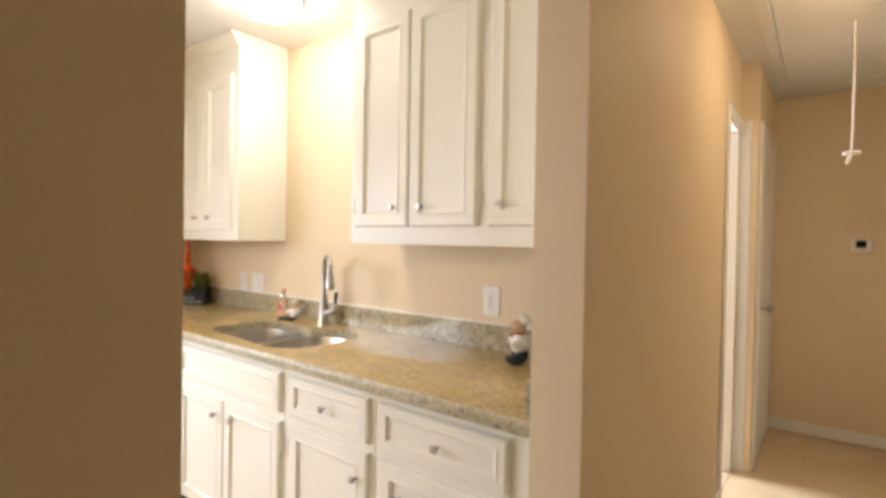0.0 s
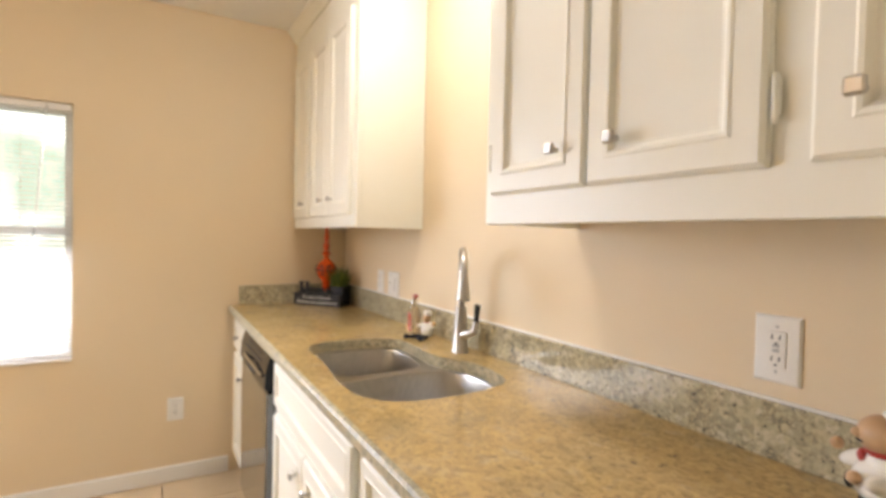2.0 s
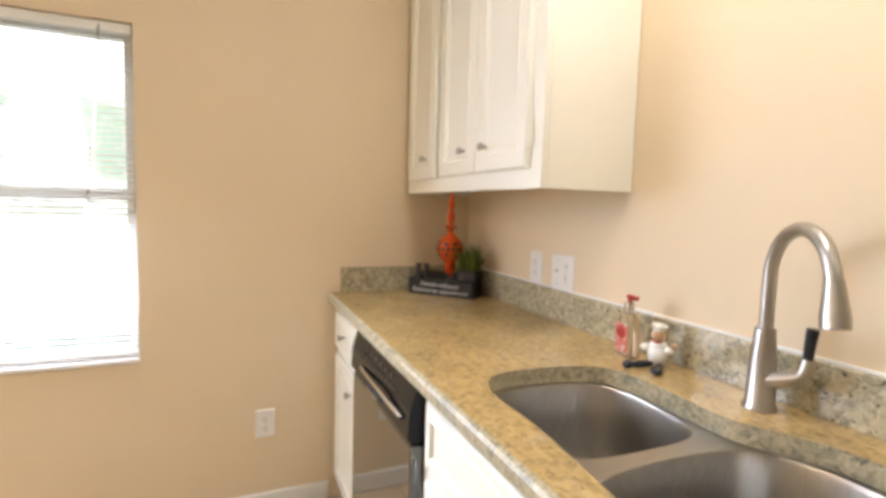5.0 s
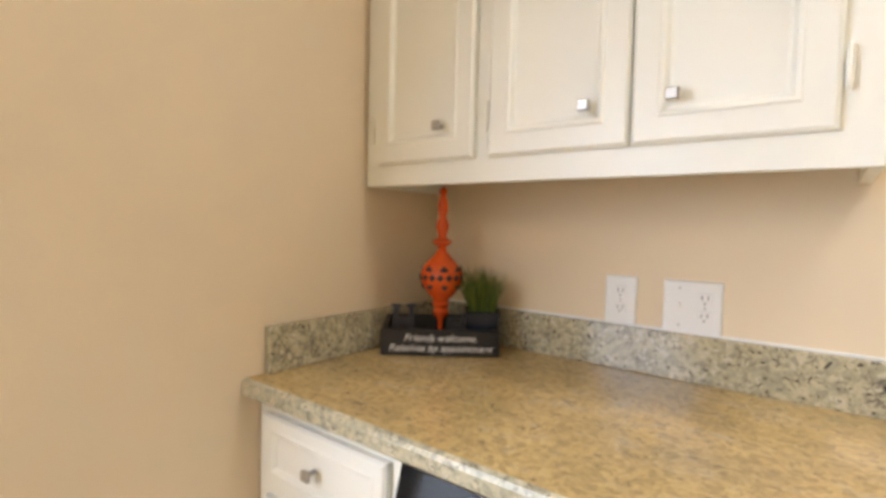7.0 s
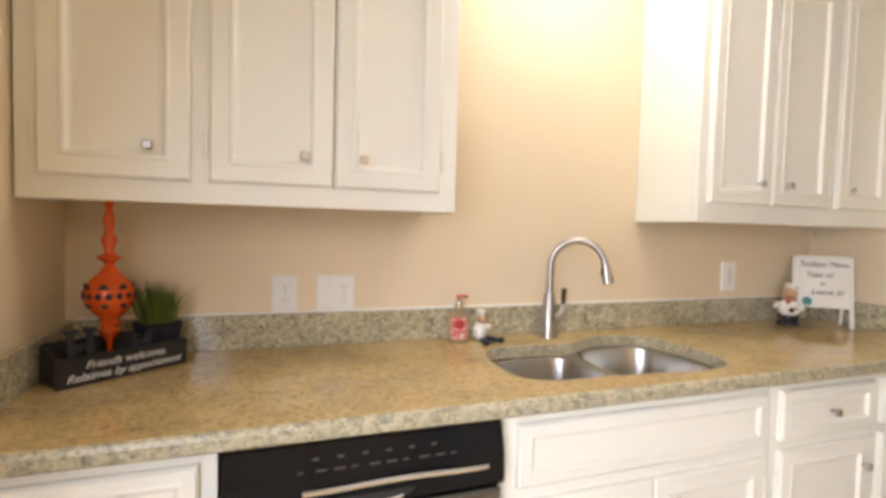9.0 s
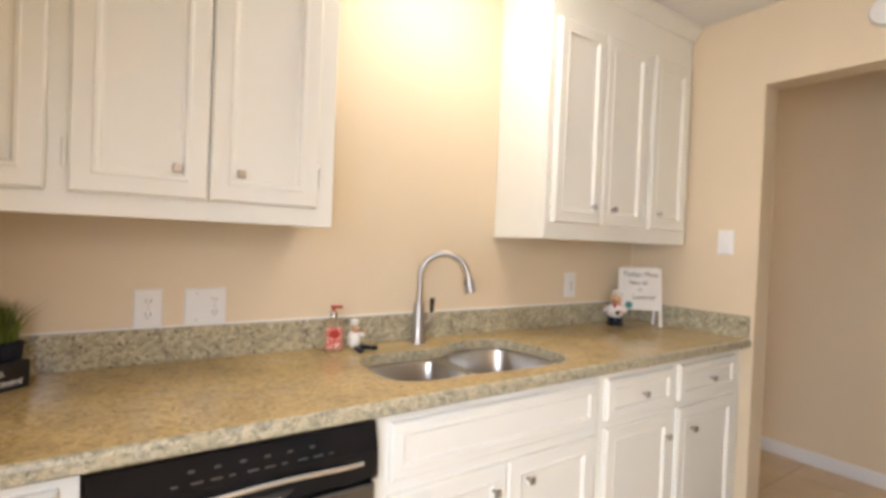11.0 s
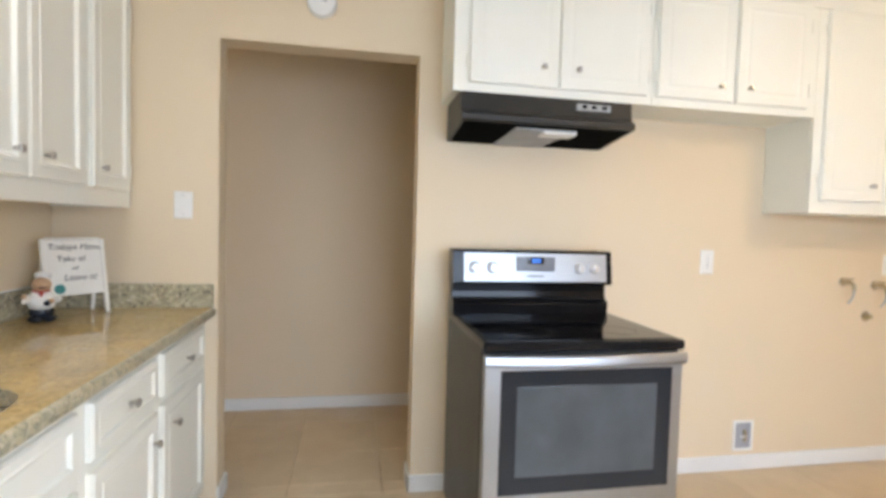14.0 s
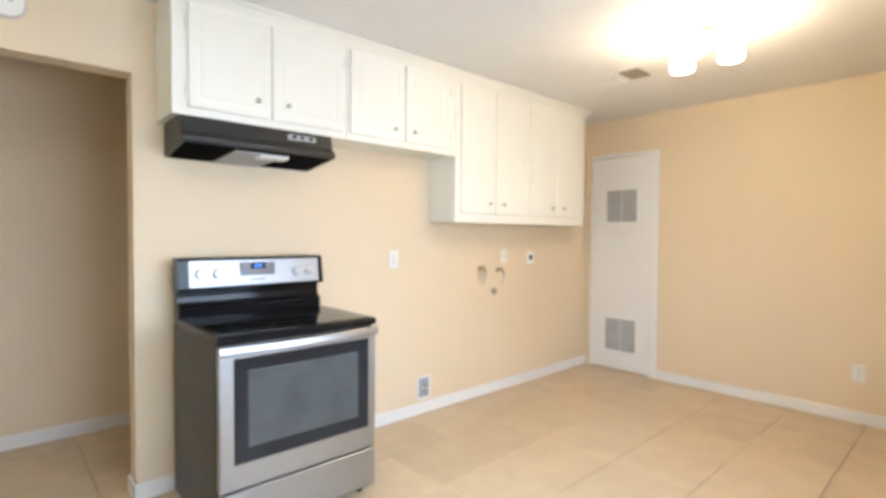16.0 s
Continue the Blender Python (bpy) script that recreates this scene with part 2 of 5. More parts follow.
def smooth_path(ctrl, n=8, closed=False):
    c = [Vector(p) for p in ctrl]
    out, m = [], len(c)
    for i in range(m if closed else m - 1):
        p0 = c[(i - 1) % m] if closed or i else c[0]
        p1, p2 = c[i], c[(i + 1) % m]
        p3 = c[(i + 2) % m] if closed or i + 2 < m else c[-1]
        for k in range(n):
            t = k / n
            out.append(0.5 * ((2 * p1) + (p2 - p0) * t + (2 * p0 - 5 * p1 + 4 * p2 - p3) * t * t + (3 * p1 - p0 - 3 * p2 + p3) * t ** 3))
    if not closed:
        out.append(c[-1])
    return out


def mesh_of(name, bm, mat, smooth=False):
    me = bpy.data.meshes.new(name)
    bm.normal_update()
    bm.to_mesh(me)
    bm.free()
    me.materials.append(mat)
    if smooth:
        me.shade_smooth()
        me.set_sharp_from_angle(angle=radians(38))
    return me


def setting(name, bm, mat, label, category, smooth=False):
    return tagged(new(name, mesh_of(name, bm, mat, smooth)), label, category, kind="structure")


def thing(name, at, label, category, group="", rz=0.0, kind=""):
    ob = new(name)
    ob.empty_display_size = 0.05
    ob.matrix_basis = pose(*at, 0, 0, rz)
    return tagged(ob, label, category, group, kind)


def part(name, bm, mat, parent, label="", smooth=False, local=False):
    ob = new(name, mesh_of(name, bm, mat, smooth))
    ob.parent = parent
    if parent.type == "EMPTY" and not local:
        ob.location = -parent.location
    if label:
        ob["label"] = label
    return ob


def whole(name, bm, mat, label, category, group="", smooth=False):
    return tagged(new(name, mesh_of(name, bm, mat, smooth)), label, category, group)


def panel(bm, origin, across, up, out, w, h, steps):
    """A moulded panel: nested rectangles of (inset, height) over a w x h face."""
    o, a, u, n = Vector(origin), Vector(across), Vector(up), Vector(out)
    loops = [[o + a * i + u * i + n * d, o + a * (w - i) + u * i + n * d, o + a * (w - i) + u * (h - i) + n * d, o + a * i + u * (h - i) + n * d] for i, d in steps]
    return rings(bm, loops)


DOOR_STEPS = [(0, 0), (0, 0.013), (0.006, 0.019), (0.043, 0.019), (0.047, 0.0215), (0.053, 0.0205), (0.060, 0.011), (0.066, 0.0095)]
DRAWER_STEPS = [(0, 0), (0, 0.013), (0.006, 0.019), (0.026, 0.019), (0.030, 0.021), (0.035, 0.020), (0.041, 0.012), (0.046, 0.011)]
FLAT_STEPS = [(0, 0), (0, 0.013), (0.005, 0.018), (0.040, 0.018), (0.045, 0.0168), (0.057, 0.0168), (0.062, 0.018), (0.07, 0.018)]


def knob(parent, at, axis, sign):
    """A small square-headed metal knob on a stem."""
    bm = bmesh.new()
    x, y, z = at
    if axis == "y":
        lathe(bm, [(0.006, 0), (0.005, sign * 0.016)], at, "y", 10)
        box(bm, x - 0.011, x + 0.011, y + sign * 0.016, y + sign * 0.027, z - 0.011, z + 0.011, 0.003)
    else:
        lathe(bm, [(0.006, 0), (0.005, sign * 0.016)], at, "x", 10)
        box(bm, x + sign * 0.016, x + sign * 0.027, y - 0.011, y + 0.011, z - 0.011, z + 0.011, 0.003)
    return part("knob", bm, NICKEL, parent, "square brushed nickel knob")


def hinge(parent, at, axis):
    bm = bmesh.new()
    x, y, z = at
    if axis == "y":
        box(bm, x - 0.005, x + 0.005, y - 0.009, y, z - 0.024, z + 0.024, 0.0015)
        lathe(bm, [(0.0025, -0.036), (0.0042, -0.031), (0.0042, 0.027), (0.003, 0.030)], (x, y - 0.008, z), "z", 8)
    else:
        box(bm, x - 0.009, x, y - 0.005, y + 0.005, z - 0.024, z + 0.024, 0.0015)
        lathe(bm, [(0.0025, -0.036), (0.0042, -0.031), (0.0042, 0.027), (0.003, 0.030)], (x - 0.008, y, z), "z", 8)
    return part("hinge", bm, CABINET, parent, "painted-over hinge")


def door_y(parent, x0, x1, z0, z1, y, knob_at=None, steps=DOOR_STEPS, name="door", hinge_x=None):
    """A cabinet door or drawer front that faces the room from the sink wall."""
    bm = panel(bmesh.new(), (x0, y, z0), (1, 0, 0), (0, 0, 1), (0, -1, 0), x1 - x0, z1 - z0, steps)
    d = part(name, bm, CABINET, parent)
    if knob_at:
        knob(d, (knob_at[0], y - 0.018, knob_at[1]), "y", -1)
    if hinge_x is not None:
        for hz in (z0 + 0.09, z1 - 0.09):
            hinge(d, (hinge_x, y - 0.004, hz), "y")
    return d


def door_x(parent, y0, y1, z0, z1, x, knob_at=None, steps=FLAT_STEPS, name="door", hinge_y=None):
    """A cabinet door that faces the room from the range wall."""
    bm = panel(bmesh.new(), (x, y0, z0), (0, 1, 0), (0, 0, 1), (-1, 0, 0), y1 - y0, z1 - z0, steps)
    d = part(name, bm, CABINET, parent)
    if knob_at:
        knob(d, (x - 0.018, knob_at[0], knob_at[1]), "x", -1)
    if hinge_y is not None:
        for hz in (z0 + 0.09, z1 - 0.09):
            hinge(d, (x - 0.004, hinge_y, hz), "x")
    return d


# ---- the large structure ----
W0, W1, WB, WT = -3.20, -1.345, 0.685, 1.905      # window
D0, D1, DH = -1.55, -0.662, 2.105                # doorway to the hall
HD0, HD1, HDH = 1.26, 1.68, 2.06                # hall door
JOG = 3.285                                     # face of the hall wall past its first door
UD0, UD1, UDH = 2.345, 3.00, 2.13              # utility door

setting("floor", boxes((-0.12, 4.37, -5.72, 2.86, -0.15, -0.012)), GROUT, "tan grout bed under the floor tiles", "floor")
setting("ceiling", boxes((-0.12, 4.37, -6.3, 2.86, CEIL, CEIL + 0.12)), CEILING, "white textured plaster ceiling", "ceiling")
setting("wall_north", boxes((-0.12, EAST, 0, 0.12, -0.012, CEIL)), WALL, "beige painted wall behind the sink", "wall")
setting("wall_west", boxes((WX - 0.12, WX, SOUTH - 0.12, W0, -0.012, CEIL), (WX - 0.12, WX, W1, 0, -0.012, CEIL), (WX - 0.12, WX, W0, W1, -0.012, WB), (WX - 0.12, WX, W0, W1, WT, CEIL)),
        WALL, "beige painted wall with the window opening", "wall")
setting("wall_south", boxes((WX, UD0, SOUTH - 0.12, SOUTH, -0.012, CEIL), (UD1, HALL_W, SOUTH - 0.12, SOUTH, -0.012, CEIL), (UD0, UD1, SOUTH - 0.12, SOUTH, UDH, CEIL)),
        WALL, "beige painted wall with the utility door", "wall")
setting("wall_east", boxes((EAST, HALL_W, SOUTH, D0, -0.012, CEIL), (EAST, HALL_W, D0, D1, DH, CEIL), (EAST, HALL_W, D1, HD0, -0.012, CEIL),
                           (EAST, HALL_W, HD0, HD1, HDH, CEIL), (EAST, HALL_W, HD1, HALL_N, -0.012, CEIL), (HALL_W, JOG, HD1 + 0.06, HALL_N, -0.012, CEIL)), WALL, "beige painted wall with the cased-free doorway", "wall")
setting("wall_hall_east", boxes((HALL_E, HALL_E + 0.12, -3.2, HALL_N, -0.012, CEIL)), WALL, "beige painted hall wall", "wall")
setting("wall_hall_north", boxes((EAST, HALL_E + 0.12, HALL_N, HALL_N + 0.12, -0.012, CEIL)), WALL, "beige painted hall end wall", "wall")
setting("wall_hall_south", boxes((HALL_W, HALL_E, -3.2, -3.08, -0.012, CEIL)), WALL, "beige painted hall end wall", "wall")
# unseen shell; its opening is added to let light reach the hall
setting("wall_side_room", boxes((1.5, 1.62, 0.12, 1.1, -0.012, CEIL), (1.5, 1.62, 1.9, HALL_N, -0.012, CEIL), (1.5, 1.62, 1.1, 1.9, -0.012, 1.1), (1.5, 1.62, 1.1, 1.9, 1.85, CEIL), (1.5, EAST, HALL_N, HALL_N + 0.12, -0.012, CEIL)), WALL, "unseen plain side room wall with an opening added for light", "wall")
# unseen shell added so outside light stays out of the door gaps
setting("wall_leak_block", boxes((2.25, 2.37, -6.3, SOUTH - 0.12, -0.012, CEIL), (EAST, HALL_W, -6.3, SOUTH - 0.12, -0.012, CEIL), (2.25, HALL_W, -6.3, -6.2, -0.012, CEIL)),
        WALL, "unseen wall added behind the utility door to stop light leaks", "wall")

BBH, BBT = 0.085, 0.014


def baseboard(rows):
    bm = bmesh.new()
    for x0, x1, y0, y1 in rows:
        box(bm, x0, x1, y0, y1, 0, BBH, 0.004)
    setting("baseboard", bm, TRIM, "white painted wooden baseboard", "baseboard")


baseboard([(WX, WX + BBT, SOUTH + BBT, -0.645)])
baseboard([(WX, UD0 - 0.05, SOUTH, SOUTH + BBT)])
baseboard([(EAST - BBT, EAST, SOUTH, D0 + BBT), (EAST - BBT, HALL_W, D0, D0 + BBT), (HALL_W, HALL_W + BBT, -3.08, D0 + BBT)])
baseboard([(EAST - BBT, HALL_W, D1 - BBT, D1), (HALL_W, HALL_W + BBT, D1 - BBT, HD0 - 0.06)])
baseboard([(HALL_E - BBT, HALL_E, -3.08, HALL_N - BBT)])
baseboard([(JOG, HALL_E, HALL_N - BBT, HALL_N)])

# ---- window ----
window = thing("window_1", (-0.06, (W0 + W1) / 2, WB), "white vinyl sash window, overexposed by daylight", "window", kind="structure")
part("window_frame", boxes((-0.12, -0.07, W0, W0 + 0.04, WB, WT), (-0.12, -0.07, W1 - 0.04, W1, WB, WT), (-0.12, -0.07, W0 + 0.04, W1 - 0.04, WB, WB + 0.045),
                           (-0.12, -0.07, W0 + 0.04, W1 - 0.04, WT - 0.045, WT), (-0.115, -0.075, W0 + 0.04, W1 - 0.04, 1.28, 1.325), bevel=0.003), TRIM, window)
part("window_sill", boxes((-0.07, 0.012, W0, W1, WB - 0.004, WB + 0.012), bevel=0.003), TRIM, window)
for z0, z1 in ((WB + 0.045, 1.28), (1.325, WT - 0.045)):
    p = part("pane", boxes((-0.097, -0.093, W0 + 0.04, W1 - 0.04, z0, z1)), GLASS, window, "clear glass pane")
    p.visible_shadow = False
WAND, _wnt, _wb = material("clear_plastic", 0.1, 0, (0.95, 0.95, 0.95))
_wb.inputs["Transmission Weight"].default_value = 0.9
blind = thing("window_blind", (-0.035, (W0 + W1) / 2, WT - 0.04), "white horizontal mini blind with half-open slats in the window", "blind")
part("headrail", boxes((-0.055, -0.015, W0 + 0.01, W1 - 0.006, WT - 0.035, WT - 0.002), bevel=0.003), TRIM, blind)
part("bottom_rail", boxes((-0.05, -0.022, W0 + 0.012, W1 - 0.008, WB + 0.014, WB + 0.03), bevel=0.003), TRIM, blind)
SLAT = mottled("blind_slat", (0.78, 0.79, 0.80), (0.82, 0.83, 0.84), 0.45, 5, 80, 0.02)
_n = 54
_bm = bmesh.new()
_len = (W1 - 0.01) - (W0 + 0.014)
rings(_bm, [[(-0.0125, y, -0.0005), (0, y, 0.002), (0.0125, y, -0.0005), (0.0125, y, 0.0004), (0, y, 0.003), (-0.0125, y, 0.0004)] for y in (-_len / 2, _len / 2)])
_slat = mesh_of("slat", _bm, SLAT)
for i in range(_n):
    s = new("slat", _slat)
    s.parent = blind
    s.matrix_basis = pose(0, 0, -0.012 - (i + 0.5) * (WT - WB - 0.08) / _n, 0, 14 + 3 * math.sin(i * 0.7), 0)
for y in (W0 + 0.2, (W0 + W1) / 2, W1 - 0.2):
    part("ladder_cord", tube(bmesh.new(), [(-0.035, y, WB + 0.02), (-0.035, y, WT - 0.03)], 0.0012, 6), TRIM, blind)
part("wand", tube(bmesh.new(), [(-0.008, W1 - 0.10, WT - 0.02), (-0.006, W1 - 0.16, WT - 0.80)], 0.005, 6), WAND, blind, "clear plastic tilt wand")
for _ob in (window, blind):
    _ob.location.x += WX

# ---- outside the window ----
def make_outdoors():
    m, nt, e = emitter("bright_garden_and_sky", (1, 1, 1), 1.0)
    v = coords(nt)
    n = noise_tex(nt, v, 0.9, 6, 0.65)
    green = ramp(nt, n, [(0.38, (0.13, 0.21, 0.20)), (0.48, (0.24, 0.33, 0.36)), (0.60, (0.74, 0.90, 1.06))])
    sep = nt.nodes.new("ShaderNodeSeparateXYZ")
    nt.links.new(v, sep.inputs[0])
    rise = nt.nodes.new("ShaderNodeMapRange")
    rise.inputs["From Min"].default_value, rise.inputs["From Max"].default_value = 2.5, 3.9
    nt.links.new(sep.outputs["Z"], rise.inputs["Value"])
    nt.links.new(blend(nt, rise.outputs[0], green, (0.57, 0.77, 1.0)), e.inputs[0])
    power = nt.nodes.new("ShaderNodeMapRange")
    power.inputs["From Min"].default_value, power.inputs["From Max"].default_value = 2.5, 3.9
    power.inputs["To Min"].default_value, power.inputs["To Max"].default_value = GARDEN, SKY
    nt.links.new(sep.outputs["Z"], power.inputs["Value"])
    nt.links.new(power.outputs[0], e.inputs[1])
    return m


setting("backdrop", boxes((-6.1, -6.0, -18, 13, -0.4, 15)), make_outdoors(), "overexposed hazy garden and sky beyond the window", "backdrop")
LAWN = mottled("lawn", (0.05, 0.09, 0.03), (0.09, 0.13, 0.05), 0.9, 2, 60, 0.4)
setting("ground", boxes((-400, 400, -400, 400, -0.5, -0.4)), LAWN, "sunlit lawn around the house", "ground")

# ---- sink run: worktop ----
SINK_OUT = [(1.215, -0.37), (1.225, -0.49), (1.31, -0.545), (1.47, -0.55), (1.58, -0.56), (1.73, -0.575), (1.87, -0.56), (1.945, -0.48), (1.96, -0.31), (1.925, -0.17),
            (1.83, -0.13), (1.72, -0.13), (1.645, -0.165), (1.57, -0.195), (1.44, -0.19), (1.31, -0.19), (1.24, -0.245)]
hole = [(p.x, p.y) for p in smooth_path([(x, y, 0) for x, y in SINK_OUT], 4, True)]
CT0, CT1, CFRONT = 0.876, 0.915, -0.655
counter = thing("countertop", (1.5, -0.33, CT0), "polished tan granite worktop with a sink cutout", "countertop")


def slab_with_hole():
    bm = bmesh.new()
    r = 0.012
    def ring(pts):
        vs = [bm.verts.new(p) for p in pts]
        return vs, [bm.edges.new((a, b)) for a, b in zip(vs, vs[1:] + vs[:1])]
    x1 = EAST - 0.004
    def outer(inset, z):
        return [(WX + 0.002, CFRONT + inset, z), (x1 - inset, CFRONT + inset, z), (x1 - inset, -0.004, z), (WX + 0.002, -0.004, z)]
    top_o, e1 = ring(outer(r, CT1))
    top_h, e2 = ring([(x, y, CT1) for x, y in hole])
    bmesh.ops.triangle_fill(bm, edges=e1 + e2, use_beauty=True)
    prev = top_o
    for inset, z in ((r * 0.3, CT1 - r * 0.3), (0, CT1 - r), (0, CT0 + 0.006), (0.006, CT0)):
        cur = [bm.verts.new(p) for p in outer(inset, z)]
        for i in range(4):
            j = (i + 1) % 4
            bm.faces.new((prev[i], prev[j], cur[j], cur[i]))
        prev = cur
    low_h = [bm.verts.new((x, y, CT0)) for x, y in hole]
    n = len(hole)
    for i in range(n):
        j = (i + 1) % n
        bm.faces.new((top_h[i], top_h[j], low_h[j], low_h[i]))
    bmesh.ops.recalc_face_normals(bm, faces=bm.faces)
    return bm


slab = part("slab", slab_with_hole(), GRANITE, counter)
# side faces get the greyer tone painted in for their weaker warm light
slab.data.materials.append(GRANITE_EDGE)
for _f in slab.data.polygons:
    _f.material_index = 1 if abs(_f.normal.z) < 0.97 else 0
part("backsplash", boxes((WX + 0.024, EAST - 0.024, -0.022, -0.002, CT1, 1.02), bevel=0.002), GRANITE_UPRIGHT, counter)
part("side_splash", boxes((WX + 0.002, WX + 0.022, -0.60, -0.002, CT1, 1.02), bevel=0.002), GRANITE_UPRIGHT, counter)
part("end_splash", boxes((EAST - 0.022, EAST - 0.002, -0.645, -0.024, CT1, 1.02), bevel=0.002), GRANITE_UPRIGHT, counter)
part("caulk", boxes((WX + 0.024, EAST - 0.024, -0.010, -0.001, 1.0195, 1.025)), TRIM, counter, "white bead of caulk")

# ---- sink ----
sink = thing("sink", (1.6, -0.37, 0.67), "undermount double-bowl stainless steel sink", "sink")


def bowl(ctrl, depth):
    bm = bmesh.new()
    pts = smooth_path([(x, y, 0) for x, y in ctrl], 5, True)
    c = sum(pts, Vector()) / len(pts)
    loops = []
    for k, z in ((1.0, 0.8745), (0.985, 0.868), (0.95, 0.875 - depth * 0.75), (0.91, 0.875 - depth * 0.93), (0.82, 0.875 - depth), (0.10, 0.875 - depth - 0.006)):
        loops.append([(c.x + (p.x - c.x) * k, c.y + (p.y - c.y) * k, z) for p in pts])
    return rings(bm, loops, True, False, True), c


BOWLS = ([(1.225, -0.37), (1.24, -0.48), (1.32, -0.53), (1.47, -0.535), (1.54, -0.50), (1.555, -0.37), (1.54, -0.24), (1.45, -0.205), (1.32, -0.205), (1.25, -0.25)],
         [(1.592, -0.35), (1.605, -0.505), (1.665, -0.56), (1.865, -0.55), (1.93, -0.485), (1.947, -0.315), (1.92, -0.19), (1.84, -0.145), (1.70, -0.145), (1.62, -0.20)])
for ctrl, depth in zip(BOWLS, (0.20, 0.215)):
    bm, c = bowl(ctrl, depth)
    part("bowl", bm, BOWL, sink, smooth=True)
    part("drain", lathe(bmesh.new(), [(0.045, 0), (0.044, 0.004), (0.034, 0.002), (0.030, -0.004), (0.004, -0.003)], (c.x, c.y, 0.876 - depth - 0.004), seg=20), CHROME, sink, "chrome drain", True)


def sink_rim():
    bm = bmesh.new()
    def ring(pts, z):
        vs = [bm.verts.new((p[0], p[1], z)) for p in pts]
        return [bm.edges.new((p, q)) for p, q in zip(vs, vs[1:] + vs[:1])]
    cx, cy = 1.59, -0.35
    edges = ring([(cx + (x - cx) * 1.05, cy + (y - cy) * 1.06) for x, y in hole], 0.8745)
    for ctrl in BOWLS:
        edges += ring([(p.x, p.y) for p in smooth_path([(x, y, 0) for x, y in ctrl], 5, True)], 0.8745)
    bmesh.ops.triangle_fill(bm, edges=edges, use_beauty=True)
    return bm


part("rim", sink_rim(), BOWL, sink)

# ---- faucet ----
FX, FY = 1.562, -0.088
faucet = thing("faucet", (FX, FY, CT1), "brushed nickel gooseneck pull-down faucet", "faucet")
part("base", lathe(bmesh.new(), [(0.030, 0), (0.030, 0.006), (0.026, 0.012), (0.023, 0.10), (0.018, 0.16)], (FX, FY, CT1), seg=20), NICKEL, faucet, smooth=True)
_dx, _dy = 0.86, -0.51
_arc = [(FX, FY, 1.06), (FX, FY, 1.11), (FX, FY, 1.15)]
for a in range(0, 176, 12):
    r = 0.094
    h = r - r * math.cos(radians(a))
    _arc.append((FX + _dx * h, FY + _dy * h, 1.175 + r * math.sin(radians(a))))
part("spout", tube(bmesh.new(), _arc, 0.0125, 14), NICKEL, faucet, smooth=True)
_e = Vector(_arc[-1])
part("spray_head", tube(bmesh.new(), [_e, _e + Vector((0.004, -0.002, -0.02)), _e + Vector((0.009, -0.005, -0.055)), _e + Vector((0.013, -0.008, -0.075))], 0.015, 14, [0.0135, 0.016, 0.021, 0.021]), NICKEL, faucet, smooth=True)
part("spray_button", boxes((_e.x - 0.012, _e.x - 0.006, _e.y - 0.008, _e.y + 0.004, _e.z - 0.05, _e.z - 0.02), bevel=0.002), RUBBER, faucet, "black spray button")
part("lever_arm", tube(bmesh.new(), smooth_path([(FX + 0.01, FY, 0.975), (FX + 0.04, FY + 0.005, 0.985), (FX + 0.066, FY + 0.012, 1.0), (FX + 0.07, FY + 0.016, 1.03)], 5), 0.012, 10,
                       [0.019 - 0.0007 * i for i in range(16)]), NICKEL, faucet, smooth=True)
part("lever_grip", tube(bmesh.new(), [(FX + 0.07, FY + 0.016, 1.025), (FX + 0.072, FY + 0.017, 1.06), (FX + 0.074, FY + 0.018, 1.088)], 0.009, 10, [0.008, 0.0095, 0.0105]), RUBBER, faucet, "black lever grip", True)

# ---- base cabinets ----
FACE = -0.61


def base_unit(x0, x1, label, hollow=False):
    c = thing("base_cabinet", ((x0 + x1) / 2, -0.3, 0), label, "cabinet", "base cabinets under the worktop")
    if hollow:
        rows = [(x0 + 0.001, x0 + 0.017, FACE + 0.02, -0.004, 0.10, 0.875), (x1 - 0.017, x1 - 0.001, FACE + 0.02, -0.004, 0.10, 0.875), (x0 + 0.017, x1 - 0.017, FACE + 0.02, -0.004, 0.10, 0.115), (x0 + 0.017, x1 - 0.017, -0.012, -0.004, 0.115, 0.875)]
    else:
        rows = [(x0 + 0.001, x1 - 0.001, FACE + 0.02, -0.004, 0.10, 0.875)]
    part("body", boxes(*rows), CABINET, c)
    part("face_frame", boxes((x0 + 0.001, x1 - 0.001, FACE, FACE + 0.019, 0.10, 0.875), bevel=0.001), CABINET, c)
    part("toe_kick", boxes((x0 + 0.001, x1 - 0.001, FACE + 0.07, FACE + 0.085, 0.0, 0.099)), CABINET, c)
    return c


c = base_unit(WX + 0.004, 0.508, "white painted base cabinet with one drawer and one door")
door_y(c, 0.115, 0.475, 0.695, 0.845, FACE, (0.29, 0.772), DRAWER_STEPS, "drawer_front")
door_y(c, 0.115, 0.475, 0.125, 0.665, FACE, (0.42, 0.59), hinge_x=0.107)
c = base_unit(1.112, 2.00, "white painted sink cabinet with a false front and two doors", True)
door_y(c, 1.155, 1.972, 0.69, 0.845, FACE, None, DRAWER_STEPS, "false_front")
door_y(c, 1.155, 1.560, 0.125, 0.655, FACE, (1.506, 0.582), hinge_x=1.147)
door_y(c, 1.566, 1.972, 0.125, 0.655, FACE, (1.647, 0.586), hinge_x=1.980)
c = base_unit(2.00, 2.481, "white painted base cabinet with one drawer and one door")
door_y(c, 2.035, 2.458, 0.695, 0.845, FACE, (2.246, 0.768), DRAWER_STEPS, "drawer_front")
door_y(c, 2.035, 2.458, 0.125, 0.665, FACE, (2.410, 0.574), hinge_x=2.027)
